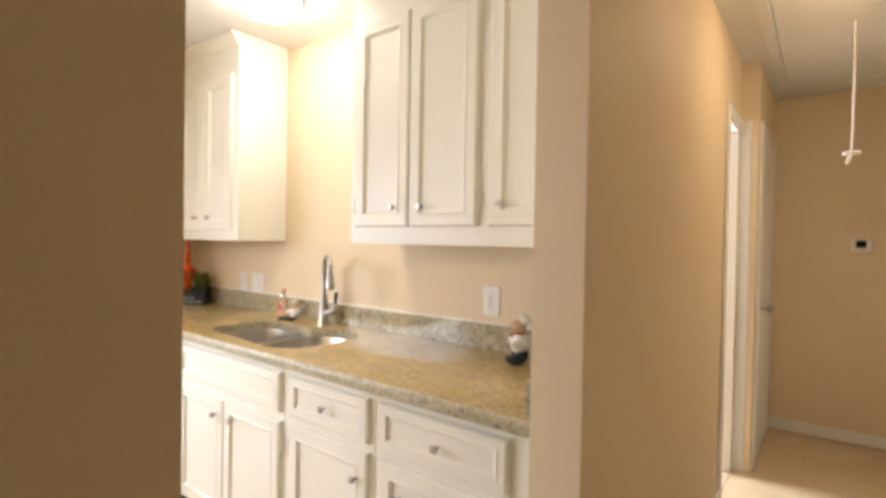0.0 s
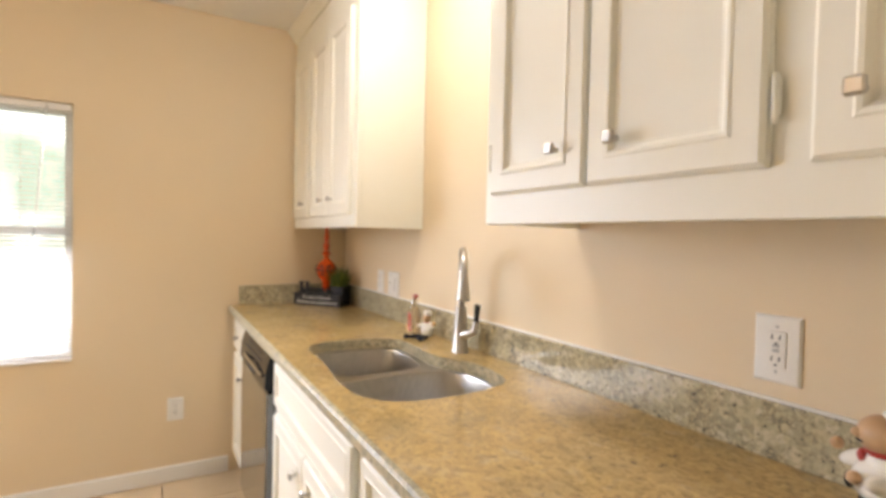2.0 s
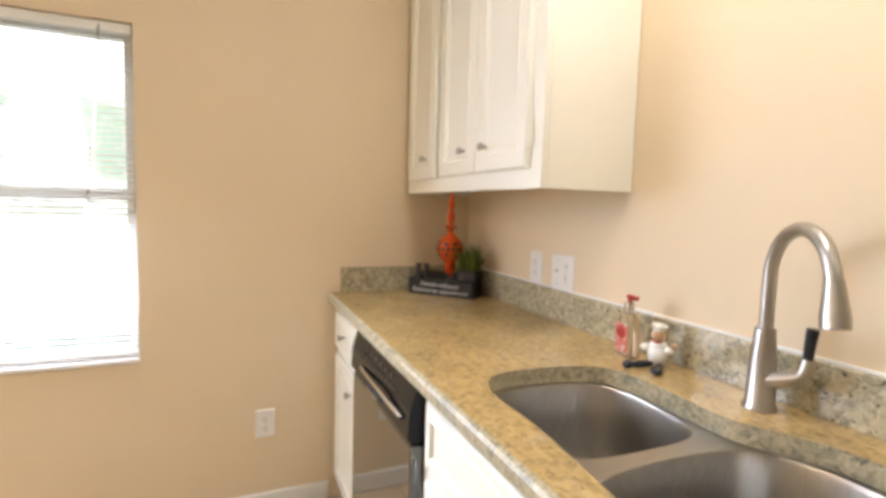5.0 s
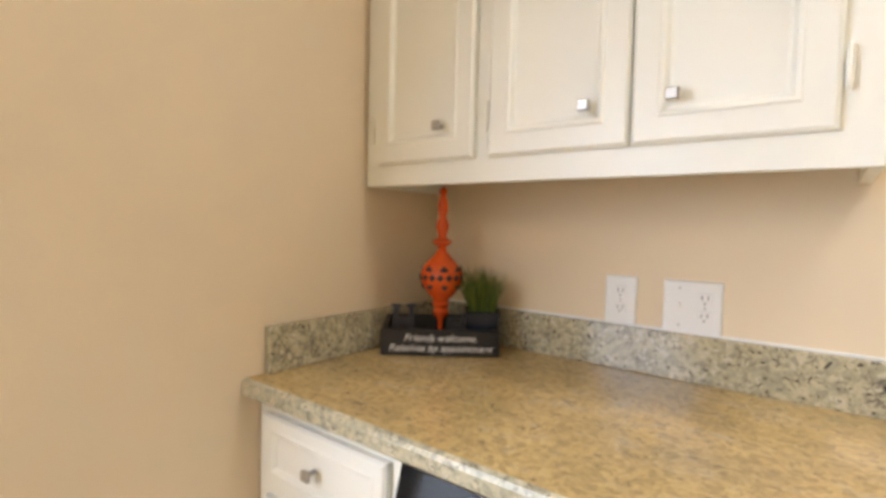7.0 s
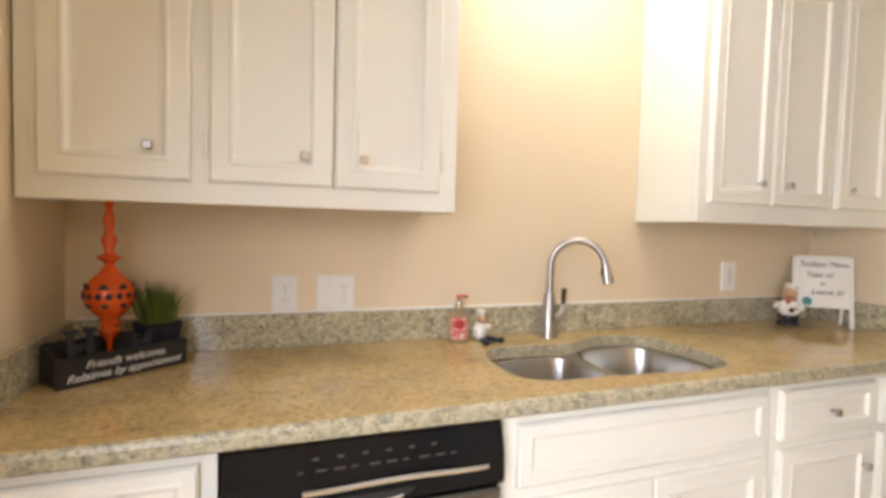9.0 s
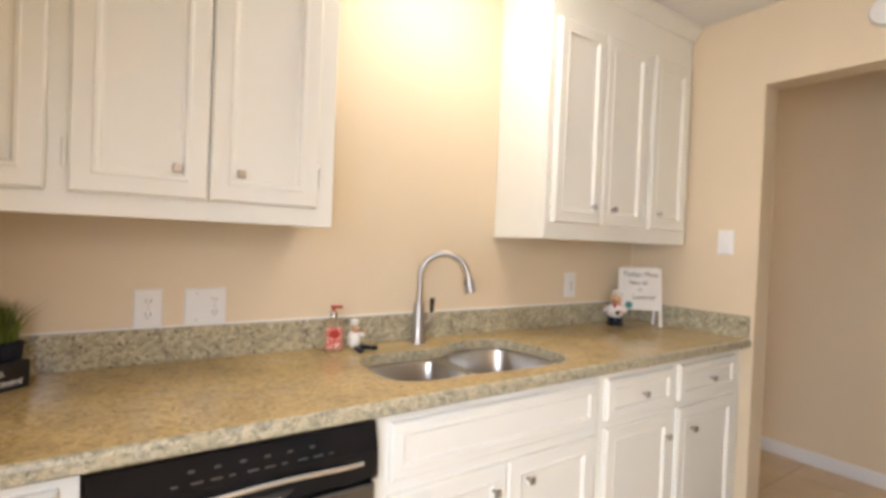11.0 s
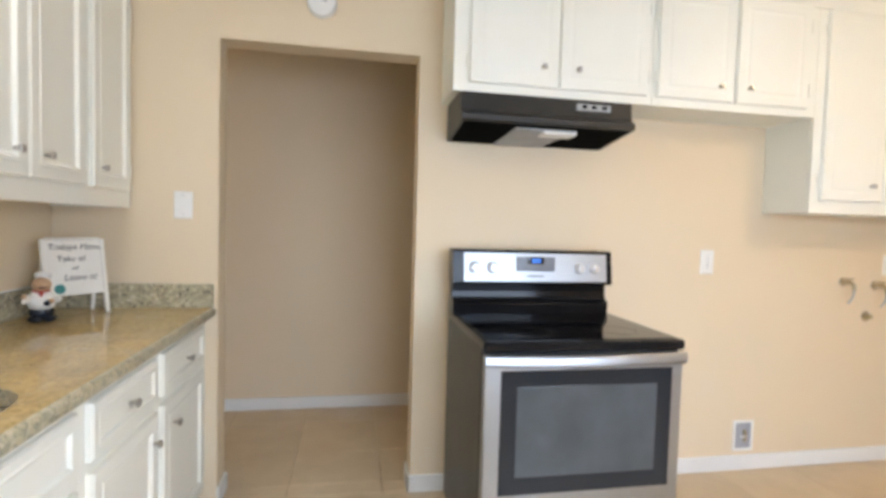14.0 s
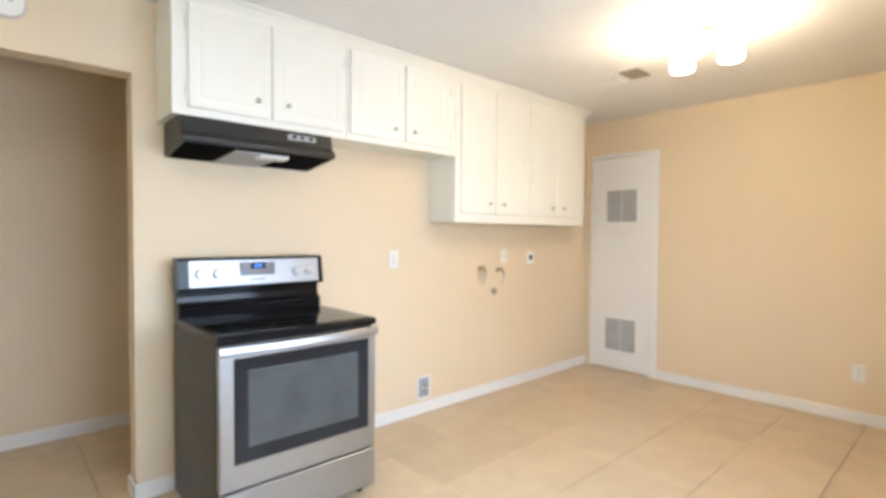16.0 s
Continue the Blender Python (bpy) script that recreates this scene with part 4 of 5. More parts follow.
# ---- wall plates ----
def plate_thing(name, at, facing, label, kind_of, w=0.076, h=0.118):
    """A wall plate with its fittings; local y points into the wall."""
    rz = {"y": 0, "x": -90, "-x": 90, "-y": 180}[facing]
    t = thing(name, at, label, "outlet" if "outlet" in name else "switch", rz=rz)
    part("plate", panel(bmesh.new(), (-w / 2, 0, -h / 2), (1, 0, 0), (0, 0, 1), (0, -1, 0), w, h, [(0, 0), (0, 0.002), (0.004, 0.006), (0.008, 0.0065)]), PLATE, t, local=True)
    for kd, cx in kind_of:
        if kd == "duplex":
            for cz in (-0.02, 0.02):
                r = part("socket", boxes((cx - 0.014, cx + 0.014, -0.0085, -0.006, cz - 0.014, cz + 0.014), bevel=0.001), PLATE, t, local=True)
                for sx in (-0.006, 0.006):
                    part("slot", boxes((cx + sx - 0.001, cx + sx + 0.001, -0.0092, -0.008, cz - 0.001, cz + 0.008)), DARKHOLE, r)
                part("slot", lathe(bmesh.new(), [(0.0022, -0.0092), (0.0022, -0.008)], (cx, 0, cz - 0.008), "y", 8), DARKHOLE, r)
        elif kd == "gfci":
            r = part("socket", boxes((cx - 0.017, cx + 0.017, -0.009, -0.006, -0.034, 0.034), bevel=0.001), PLATE, t, local=True)
            for cz in (-0.02, 0.02):
                for sx in (-0.007, 0.006):
                    part("slot", boxes((cx + sx - 0.0012, cx + sx + 0.0012, -0.0097, -0.0085, cz - 0.002, cz + 0.007)), DARKHOLE, r)
                part("slot", lathe(bmesh.new(), [(0.0024, -0.0097), (0.0024, -0.0085)], (cx, 0, cz - 0.009), "y", 8), DARKHOLE, r)
            for cz in (-0.005, 0.004):
                part("button", boxes((cx - 0.006, cx + 0.006, -0.0105, -0.0085, cz, cz + 0.006), bevel=0.0008), GREYVENT, r)
        elif kd == "toggle":
            part("surround", boxes((cx - 0.005, cx + 0.005, -0.0075, -0.006, -0.012, 0.012)), PLATE, t, local=True)
            part("toggle", boxes((cx - 0.0035, cx + 0.0035, -0.019, -0.006, 0.0, 0.009), bevel=0.001), PLATE, t, local=True)
        elif kd == "round":
            part("socket", lathe(bmesh.new(), [(0.024, -0.006), (0.024, -0.010), (0.018, -0.008), (0.004, -0.007)], (cx, 0, 0), "y", 20), BLACK, t, "black round receptacle", True, True)
        for cz in ((0,) if kd == "duplex" else (-0.042, 0.042)):
            part("screw", lathe(bmesh.new(), [(0.003, -0.0062), (0.0028, -0.0075)], (cx, 0, cz), "y", 8), GREYVENT, t, local=True)
    return t


plate_thing("wall_outlet", (0.653, 0, 1.080), "y", "white duplex outlet above the backsplash", [("duplex", 0)])
plate_thing("outlet_and_switch", (0.811, 0, 1.080), "y", "white double wall plate with switch and outlet", [("toggle", -0.026), ("duplex", 0.026)], 0.122, 0.118)
plate_thing("wall_outlet", (2.531, 0, 1.117), "y", "white ground-fault outlet above the backsplash", [("gfci", 0)], 0.082, 0.126)
plate_thing("light_switch", (EAST, -0.516, 1.367), "x", "white toggle light switch beside the doorway", [("toggle", 0)], 0.078, 0.12)
plate_thing("wall_outlet", (WX, -0.905, 0.38), "-x", "white duplex outlet low on the window wall", [("duplex", 0)], 0.076, 0.12)
plate_thing("wall_outlet", (EAST, -3.126, 1.153), "x", "white duplex outlet on the range wall", [("duplex", 0)], 0.08, 0.13)
plate_thing("wall_outlet", (EAST, -4.31, 1.151), "x", "white duplex outlet above the laundry taps", [("duplex", 0)], 0.07, 0.115)
plate_thing("dryer_outlet", (EAST, -4.67, 1.128), "x", "white plate with a black round dryer receptacle", [("round", 0)], 0.095, 0.118)
plate_thing("wall_outlet", (0.85, SOUTH, 0.355), "-y", "white duplex outlet low on the far wall", [("duplex", 0)], 0.08, 0.12)

# ---- laundry taps and gas box ----
for ty, tz in ((-4.00, 1.052), (-4.222, 1.034)):
    tap = thing("laundry_tap", (EAST, ty, tz), "small brass hose tap on the wall", "tap", "laundry taps")
    part("flange", lathe(bmesh.new(), [(0.026, 0), (0.024, -0.006), (0.011, -0.008)], (EAST, ty, tz), "x", 16), CHROME, tap)
    part("body", tube(bmesh.new(), smooth_path([(EAST - 0.004, ty, tz), (EAST - 0.05, ty, tz), (EAST - 0.07, ty, tz - 0.012), (EAST - 0.075, ty, tz - 0.04)], 4), 0.010, 10), BRASS, tap, smooth=True)
    part("handle", boxes((EAST - 0.055, EAST - 0.04, ty - 0.026, ty + 0.026, tz + 0.018, tz + 0.026), bevel=0.003), BRASS, tap)
    part("stem", tube(bmesh.new(), [(EAST - 0.048, ty, tz), (EAST - 0.048, ty, tz + 0.02)], 0.005, 8), BRASS, tap)
    part("hose_stub", tube(bmesh.new(), smooth_path([(EAST - 0.075, ty, tz - 0.038), (EAST - 0.074, ty + 0.004, tz - 0.07), (EAST - 0.066, ty + 0.012, tz - 0.10), (EAST - 0.055, ty + 0.014, tz - 0.115)], 4), 0.006, 8), GREYVENT, tap, "short grey hose stub", True)
dp = thing("drain_pipe", (EAST, -4.175, 0.856), "capped chrome drain stub on the wall", "pipe")
part("flange", lathe(bmesh.new(), [(0.032, 0), (0.030, -0.006), (0.018, -0.008)], (EAST, -4.175, 0.856), "x", 18), CHROME, dp)
part("stub", tube(bmesh.new(), [(EAST - 0.004, -4.175, 0.856), (EAST - 0.035, -4.175, 0.8562)], 0.014, 12), BRASS, dp)
gb = thing("valve_box", (EAST, -3.405, 0.19), "white recessed valve box low on the wall", "valve box")
part("box_frame", boxes((EAST - 0.008, EAST, -3.470, -3.340, 0.262, 0.278), (EAST - 0.008, EAST, -3.470, -3.340, 0.105, 0.121), (EAST - 0.008, EAST, -3.470, -3.454, 0.121, 0.262), (EAST - 0.008, EAST, -3.356, -3.340, 0.121, 0.262), bevel=0.002), PLATE, gb)
# flat sheet whose grey stands in for shade inside the box
BOXGREY = mottled("shadowed_box_liner", (0.30, 0.31, 0.34), (0.36, 0.37, 0.40), 0.5, 20, 100, 0.02)
part("liner", boxes((EAST - 0.003, EAST + 0.002, -3.454, -3.356, 0.121, 0.262)), BOXGREY, gb)
part("valve", tube(bmesh.new(), [(EAST - 0.004, -3.415, 0.16), (EAST - 0.012, -3.415, 0.19), (EAST - 0.008, -3.410, 0.225)], 0.009, 8), BRASS, gb)
part("valve_handle", boxes((EAST - 0.02, EAST - 0.014, -3.425, -3.380, 0.186, 0.196), bevel=0.002), PLATE, gb)

# ---- detector, thermostat, ceiling details ----
sd = thing("smoke_detector", (EAST, -1.096, 2.295), "round white smoke detector above the doorway", "smoke detector")
part("housing", lathe(bmesh.new(), [(0.066, 0), (0.066, -0.012), (0.058, -0.028), (0.03, -0.036), (0.004, -0.037)], (EAST, -1.096, 2.295), "x", 32), PLATE, sd, smooth=True)
part("test_button", lathe(bmesh.new(), [(0.011, -0.036), (0.010, -0.040)], (EAST, -1.109, 2.302), "x", 14), GREYVENT, sd)
part("vent_ring", lathe(bmesh.new(), [(0.061, -0.0205), (0.0625, -0.0215), (0.061, -0.0225)], (EAST, -1.096, 2.295), "x", 32, False), GREYVENT, sd)
th = thing("thermostat", (3.807, HALL_N, 1.377), "white wall thermostat with a dark display", "thermostat")
part("case", boxes((3.75, 3.865, HALL_N - 0.028, HALL_N, 1.33, 1.424), bevel=0.006), PLATE, th)
part("display", boxes((3.777, 3.832, HALL_N - 0.030, HALL_N - 0.027, 1.367, 1.414)), BLACKGLASS, th, "dark display")
hatch = thing("attic_hatch", (3.69, 1.5, CEIL), "white attic stair hatch in the hall ceiling", "hatch")
part("hatch_panel", boxes((3.395, 3.95, 0.89, 2.42, CEIL - 0.012, CEIL - 0.001), bevel=0.002), CEILING, hatch)
for r in ((3.332, 3.388, 0.83, 2.48), (3.957, 4.01, 0.83, 2.48), (3.388, 3.957, 0.83, 0.883), (3.388, 3.957, 2.427, 2.48)):
    part("hatch_trim", boxes((*r, CEIL - 0.016, CEIL - 0.001), bevel=0.002), TRIM, hatch)
cord = thing("pull_cord", (3.705, 1.37, CEIL - 0.012), "white pull cord hanging from the attic hatch", "cord")
part("cord", tube(bmesh.new(), [(3.705, 1.37, CEIL - 0.012), (3.706, 1.371, 2.1), (3.705, 1.37, 1.83)], 0.004, 6), TRIM, cord)
part("knot", boxes((3.67, 3.74, 1.36, 1.38, 1.815, 1.832), bevel=0.006), TRIM, cord)
part("tail", tube(bmesh.new(), [(3.705, 1.37, 1.82), (3.687, 1.372, 1.775)], 0.008, 6), TRIM, cord)
TANMETAL = mottled("tan_vent_metal", (0.30, 0.25, 0.19), (0.36, 0.30, 0.23), 0.5, 20, 100, 0.02)
for vx, vy, mat, lab in ((1.95, -4.40, TANMETAL, "dull tan ceiling vent register"), (2.16, -4.44, TRIM, "white ceiling vent register")):
    cv = thing("ceiling_vent", (vx, vy, CEIL), lab, "vent", "ceiling vents")
    part("frame", boxes((vx - 0.07, vx + 0.07, vy - 0.10, vy - 0.088, CEIL - 0.008, CEIL - 0.001), (vx - 0.07, vx + 0.07, vy + 0.088, vy + 0.10, CEIL - 0.008, CEIL - 0.001), (vx - 0.07, vx - 0.058, vy - 0.088, vy + 0.088, CEIL - 0.008, CEIL - 0.001), (vx + 0.058, vx + 0.07, vy - 0.088, vy + 0.088, CEIL - 0.008, CEIL - 0.001), bevel=0.001), mat, cv)
    # black sheet standing in for the shaded duct behind the slats
    part("backing", boxes((vx - 0.057, vx + 0.057, vy - 0.087, vy + 0.087, CEIL - 0.003, CEIL - 0.001)), DARKHOLE, cv)
    for i in range(7):
        x = vx - 0.048 + i * 0.016
        part("slat", rings(bmesh.new(), [[(x, y, CEIL - 0.003), (x + 0.010, y, CEIL - 0.009), (x + 0.011, y, CEIL - 0.008), (x + 0.0015, y, CEIL - 0.002)] for y in (vy - 0.087, vy + 0.087)]), mat, cv)


# ---- counter decorations ----
def lettering(text, size, mat, parent, m, name="lettering", label="", shear=0.0, space=1.0):
    cu = bpy.data.curves.new(name, "FONT")
    cu.body, cu.size, cu.align_x, cu.align_y = text, size, "CENTER", "CENTER"
    cu.extrude, cu.shear, cu.space_character = 0.0006, shear, space
    tmp = bpy.data.objects.new(name, cu)
    scene.collection.objects.link(tmp)
    me = bpy.data.meshes.new_from_object(tmp.evaluated_get(bpy.context.evaluated_depsgraph_get()))
    bpy.data.objects.remove(tmp)
    bpy.data.curves.remove(cu)
    me.materials.clear()
    me.materials.append(mat)
    ob = new(name, me)
    ob.parent = parent
    ob.matrix_basis = m
    if label:
        ob["label"] = label
    return ob


RED = mottled("orange_red_glaze", (0.72, 0.085, 0.02), (0.80, 0.12, 0.03), 0.22, 20, 100, 0.02)
DARKWOOD = mottled("black_stained_wood", (0.006, 0.005, 0.005), (0.014, 0.012, 0.011), 0.45, 25, 150, 0.2)
GREYWOOD = mottled("dark_weathered_wood", (0.012, 0.010, 0.008), (0.026, 0.021, 0.016), 0.65, 18, 120, 0.3)
INK = material("black_ink", 0.5, 0, (0.015, 0.015, 0.02))[0]
WHITEINK = material("white_lettering", 0.5, 0, (0.75, 0.74, 0.72))[0]
CREAM = mottled("cream_board", (0.74, 0.72, 0.66), (0.79, 0.77, 0.71), 0.35, 10, 100, 0.03)
TEAL = mottled("teal_paint", (0.02, 0.22, 0.21), (0.03, 0.27, 0.25), 0.4, 40, 100, 0.02)
CERAMIC = mottled("white_ceramic", (0.80, 0.78, 0.72), (0.84, 0.82, 0.77), 0.25, 30, 100, 0.02)
NAVY = mottled("dark_navy_glaze", (0.010, 0.013, 0.022), (0.016, 0.02, 0.032), 0.25, 30, 100, 0.02)
TANCLAY = mottled("tan_glaze", (0.55, 0.33, 0.19), (0.62, 0.39, 0.23), 0.3, 30, 100, 0.02)
REDCLOTH = mottled("red_glaze", (0.42, 0.03, 0.02), (0.50, 0.04, 0.03), 0.3, 30, 100, 0.02)

# planter box with its sign, in the corner
tray = thing("planter_box", (0.236, -0.178, CT1), "dark wooden planter box with a lettered black front", "planter", rz=38.5)
part("front_board", boxes((-0.152, 0.152, -0.062, -0.048, 0.0, 0.068), bevel=0.002), DARKWOOD, tray, "black front board", local=True)
part("back_board", boxes((-0.145, 0.145, 0.046, 0.058, 0.0, 0.088), bevel=0.002), GREYWOOD, tray, local=True)
for sx in (-0.146, 0.135):
    part("end_board", rings(bmesh.new(), [[(x, -0.048, 0.0), (x, 0.046, 0.0), (x, 0.046, 0.088), (x, -0.048, 0.066)] for x in (sx, sx + 0.011)]), GREYWOOD, tray, local=True)
part("bottom", boxes((-0.135, 0.135, -0.048, 0.046, 0.0, 0.026)), GREYWOOD, tray, local=True)
front = pose(0, -0.0625, 0.046, 90, 0, 0)
lettering("Friends welcome.", 0.0265, WHITEINK, tray, front, shear=0.35, label="white script lettering")
lettering("Relatives by appointment", 0.026, WHITEINK, tray, pose(0, -0.0625, 0.020, 90, 0, 0), shear=0.35, label="white script lettering")
part("letter", boxes((-0.122, -0.108, -0.047, -0.036, 0.0265, 0.128), (-0.083, -0.069, -0.047, -0.036, 0.0265, 0.128), (-0.108, -0.083, -0.047, -0.036, 0.080, 0.093),
                     (-0.128, -0.102, -0.048, -0.035, 0.122, 0.130), (-0.089, -0.063, -0.048, -0.035, 0.122, 0.130)), INK, tray, "black letter H", local=True)
part("letter", boxes((0.018, 0.030, -0.047, -0.036, 0.0265, 0.098), (0.052, 0.064, -0.047, -0.036, 0.0265, 0.098), (0.030, 0.052, -0.047, -0.036, 0.066, 0.08)), INK, tray, "black letter shape", local=True)

FINX, FINY, FINZ = 0.218, -0.155, CT1 + 0.0265
finial = thing("finial_ornament", (FINX, FINY, FINZ), "glossy orange-red pierced finial ornament standing in the planter", "ornament")
_f = [(0.022, 0.0), (0.022, 0.004), (0.008, 0.010), (0.006, 0.030), (0.009, 0.056), (0.022, 0.072), (0.024, 0.080), (0.018, 0.088), (0.023, 0.096), (0.0255, 0.101), (0.021, 0.107), (0.024, 0.115), (0.038, 0.130), (0.052, 0.150), (0.060, 0.173),
      (0.059, 0.190), (0.050, 0.210), (0.035, 0.228), (0.022, 0.242), (0.013, 0.254), (0.011, 0.262), (0.020, 0.270), (0.0275, 0.276), (0.0275, 0.281), (0.014, 0.289), (0.012, 0.300), (0.018, 0.318), (0.0185, 0.328),
      (0.011, 0.345), (0.010, 0.352), (0.014, 0.368), (0.0145, 0.385), (0.010, 0.405), (0.008, 0.415), (0.014, 0.420), (0.009, 0.428), (0.003, 0.436)]
part("body", lathe(bmesh.new(), [(r * 0.97, z * 0.945) for r, z in _f], (FINX, FINY, FINZ), seg=28), RED, finial, smooth=True)
for k in range(8):
    for zz, rr, da, sz in ((0.200, 0.0552, 0, 0.0105), (0.179, 0.0598, 13, 0.0085), (0.179, 0.0598, -10, 0.0085), (0.154, 0.0535, 3, 0.0085)):
        a = radians(45 * k + da)
        m = Matrix.Translation((FINX + 0.972 * rr * math.cos(a), FINY + 0.972 * rr * math.sin(a), FINZ + zz * 0.945)) @ Matrix.Rotation(a, 4, "Z") @ Matrix.Rotation(radians(45), 4, "X") @ Matrix.Diagonal((0.0012, sz * 1.3, sz * 1.3, 1))
        bm = bmesh.new()
        bmesh.ops.create_cube(bm, size=1.25, matrix=m)
        # dark patch on the solid ball imitates a shaded hole
        part("dark_hole_patch", bm, DARKHOLE, finial)

GRASSMAT, _nt, _b = material("artificial_grass", 0.55, 0, (0.06, 0.14, 0.02))
_isl = _nt.nodes.new("ShaderNodeNewGeometry")
_nt.links.new(ramp(_nt, _isl.outputs["Random Per Island"], [(0.0, (0.025, 0.045, 0.008)), (0.6, (0.085, 0.13, 0.014)), (1.0, (0.22, 0.26, 0.04))]), _b.inputs["Base Color"])
pot = thing("potted_grass", (0.318, -0.105, CT1 + 0.0265), "tuft of artificial green grass in a black square pot", "plant", rz=38.5)
part("pot", rings(bmesh.new(), [[(-w, -w, z), (w, -w, z), (w, w, z), (-w, w, z)] for w, z in ((0.036, 0.0), (0.044, 0.083), (0.046, 0.085), (0.043, 0.086), (0.041, 0.078))]), NAVY, pot, local=True)
bm = bmesh.new()
rng = random.Random(5)
for i in range(380):
    x, y = rng.uniform(-0.034, 0.034), rng.uniform(-0.034, 0.034)
    l, a = rng.uniform(0.075, 0.14), rng.uniform(0, 6.28)
    tilt = rng.uniform(0.05, 0.55) * (0.5 + math.hypot(x, y) / 0.05)
    ox, oy = math.copysign(1, x) * abs(x) / 0.04 + rng.uniform(-0.6, 0.6), y / 0.04 + rng.uniform(-0.6, 0.6)
    w = 0.0016
    sx, sy = w * math.cos(a), w * math.sin(a)
    base = Vector((x, y, 0.076))
    mid = base + Vector((ox * tilt * l * 0.3, oy * tilt * l * 0.3, l * 0.55))
    tip = base + Vector((ox * tilt * l * 0.9, oy * tilt * l * 0.9, l * (1 - 0.25 * tilt)))
    v = [bm.verts.new(p) for p in (base + Vector((sx, sy, 0)), base - Vector((sx, sy, 0)), mid - Vector((sx, sy, 0)) * 0.8, mid + Vector((sx, sy, 0)) * 0.8, tip)]
    bm.faces.new((v[0], v[1], v[2], v[3]))
    bm.faces.new((v[3], v[2], v[4]))
part("grass", bm, GRASSMAT, pot, "green plastic grass blades", local=True)

# soap bottle
CLEAR, _nt, _cb = material("clear_soap_plastic", 0.08, 0, (0.95, 0.80, 0.62))
_cb.inputs["Transmission Weight"].default_value = 0.85
_cb.inputs["IOR"].default_value = 1.3
LABELMAT, _nt, _lb = material("soap_label", 0.4)
_n = noise_tex(_nt, coords(_nt), 60, 3)
_nt.links.new(ramp(_nt, _n, [(0.40, (0.75, 0.55, 0.40)), (0.47, (0.70, 0.20, 0.18)), (0.56, (0.62, 0.04, 0.03)), (0.66, (0.72, 0.62, 0.55))]), _lb.inputs["Base Color"])
soap = thing("soap_bottle", (1.210, -0.088, CT1), "clear soap bottle with a red label and pump", "soap bottle", rz=-12)
part("bottle", rings(bmesh.new(), [[(w * math.copysign(abs(math.cos(a)) ** 0.5, math.cos(a)), d * math.copysign(abs(math.sin(a)) ** 0.5, math.sin(a)), z) for a in [2 * math.pi * k / 24 for k in range(24)]]
                                   for w, d, z in ((0.028, 0.017, 0.0), (0.032, 0.020, 0.004), (0.032, 0.020, 0.092), (0.028, 0.018, 0.104), (0.013, 0.012, 0.114), (0.013, 0.012, 0.120))]), CLEAR, soap, smooth=True, local=True)
part("label", boxes((-0.027, 0.027, -0.0212, -0.0203, 0.014, 0.088), bevel=0.0002), LABELMAT, soap, "red floral label", local=True)
part("label_badge", rings(bmesh.new(), [[(0.020 * math.cos(a), y, 0.064 + 0.014 * math.sin(a)) for a in [2 * math.pi * k / 20 for k in range(20)]] for y in (-0.0215, -0.0222)]), REDCLOTH, soap, "red badge", local=True)
part("collar", lathe(bmesh.new(), [(0.0145, 0.118), (0.0145, 0.142), (0.012, 0.144)], (0, 0, 0), seg=16), CHROME, soap, "chrome collar", True, True)
part("pump", boxes((-0.009, 0.030, -0.007, 0.007, 0.152, 0.163), (-0.005, 0.005, -0.005, 0.005, 0.143, 0.153), bevel=0.002), REDCLOTH, soap, "red pump head", local=True)


# chef figurines, each one plain mesh
def figure(name, at, rz, size, pieces, mats, label):
    bm = bmesh.new()
    for mi, (cx, cy, cz), (rx, ry, rzz), rot in pieces:
        before = set(bm.faces)
        m = Matrix.Translation((cx, cy, cz)) @ Euler([radians(a) for a in rot]).to_matrix().to_4x4() @ Matrix.Diagonal((rx, ry, rzz, 1))
        bmesh.ops.create_uvsphere(bm, u_segments=18, v_segments=12, radius=1, matrix=m)
        for f in bm.faces:
            if f not in before:
                f.material_index, f.smooth = mi, True
    me = bpy.data.meshes.new(name)
    bmesh.ops.scale(bm, vec=(size, size, size), verts=bm.verts)
    bm.to_mesh(me)
    bm.free()
    for m in mats:
        me.materials.append(m)
    ob = new(name, me)
    ob.matrix_basis = pose(*at, 0, 0, rz)
    return tagged(ob, label, "figurine", "chef figurines")


FIGMATS = (CERAMIC, NAVY, TANCLAY, REDCLOTH)
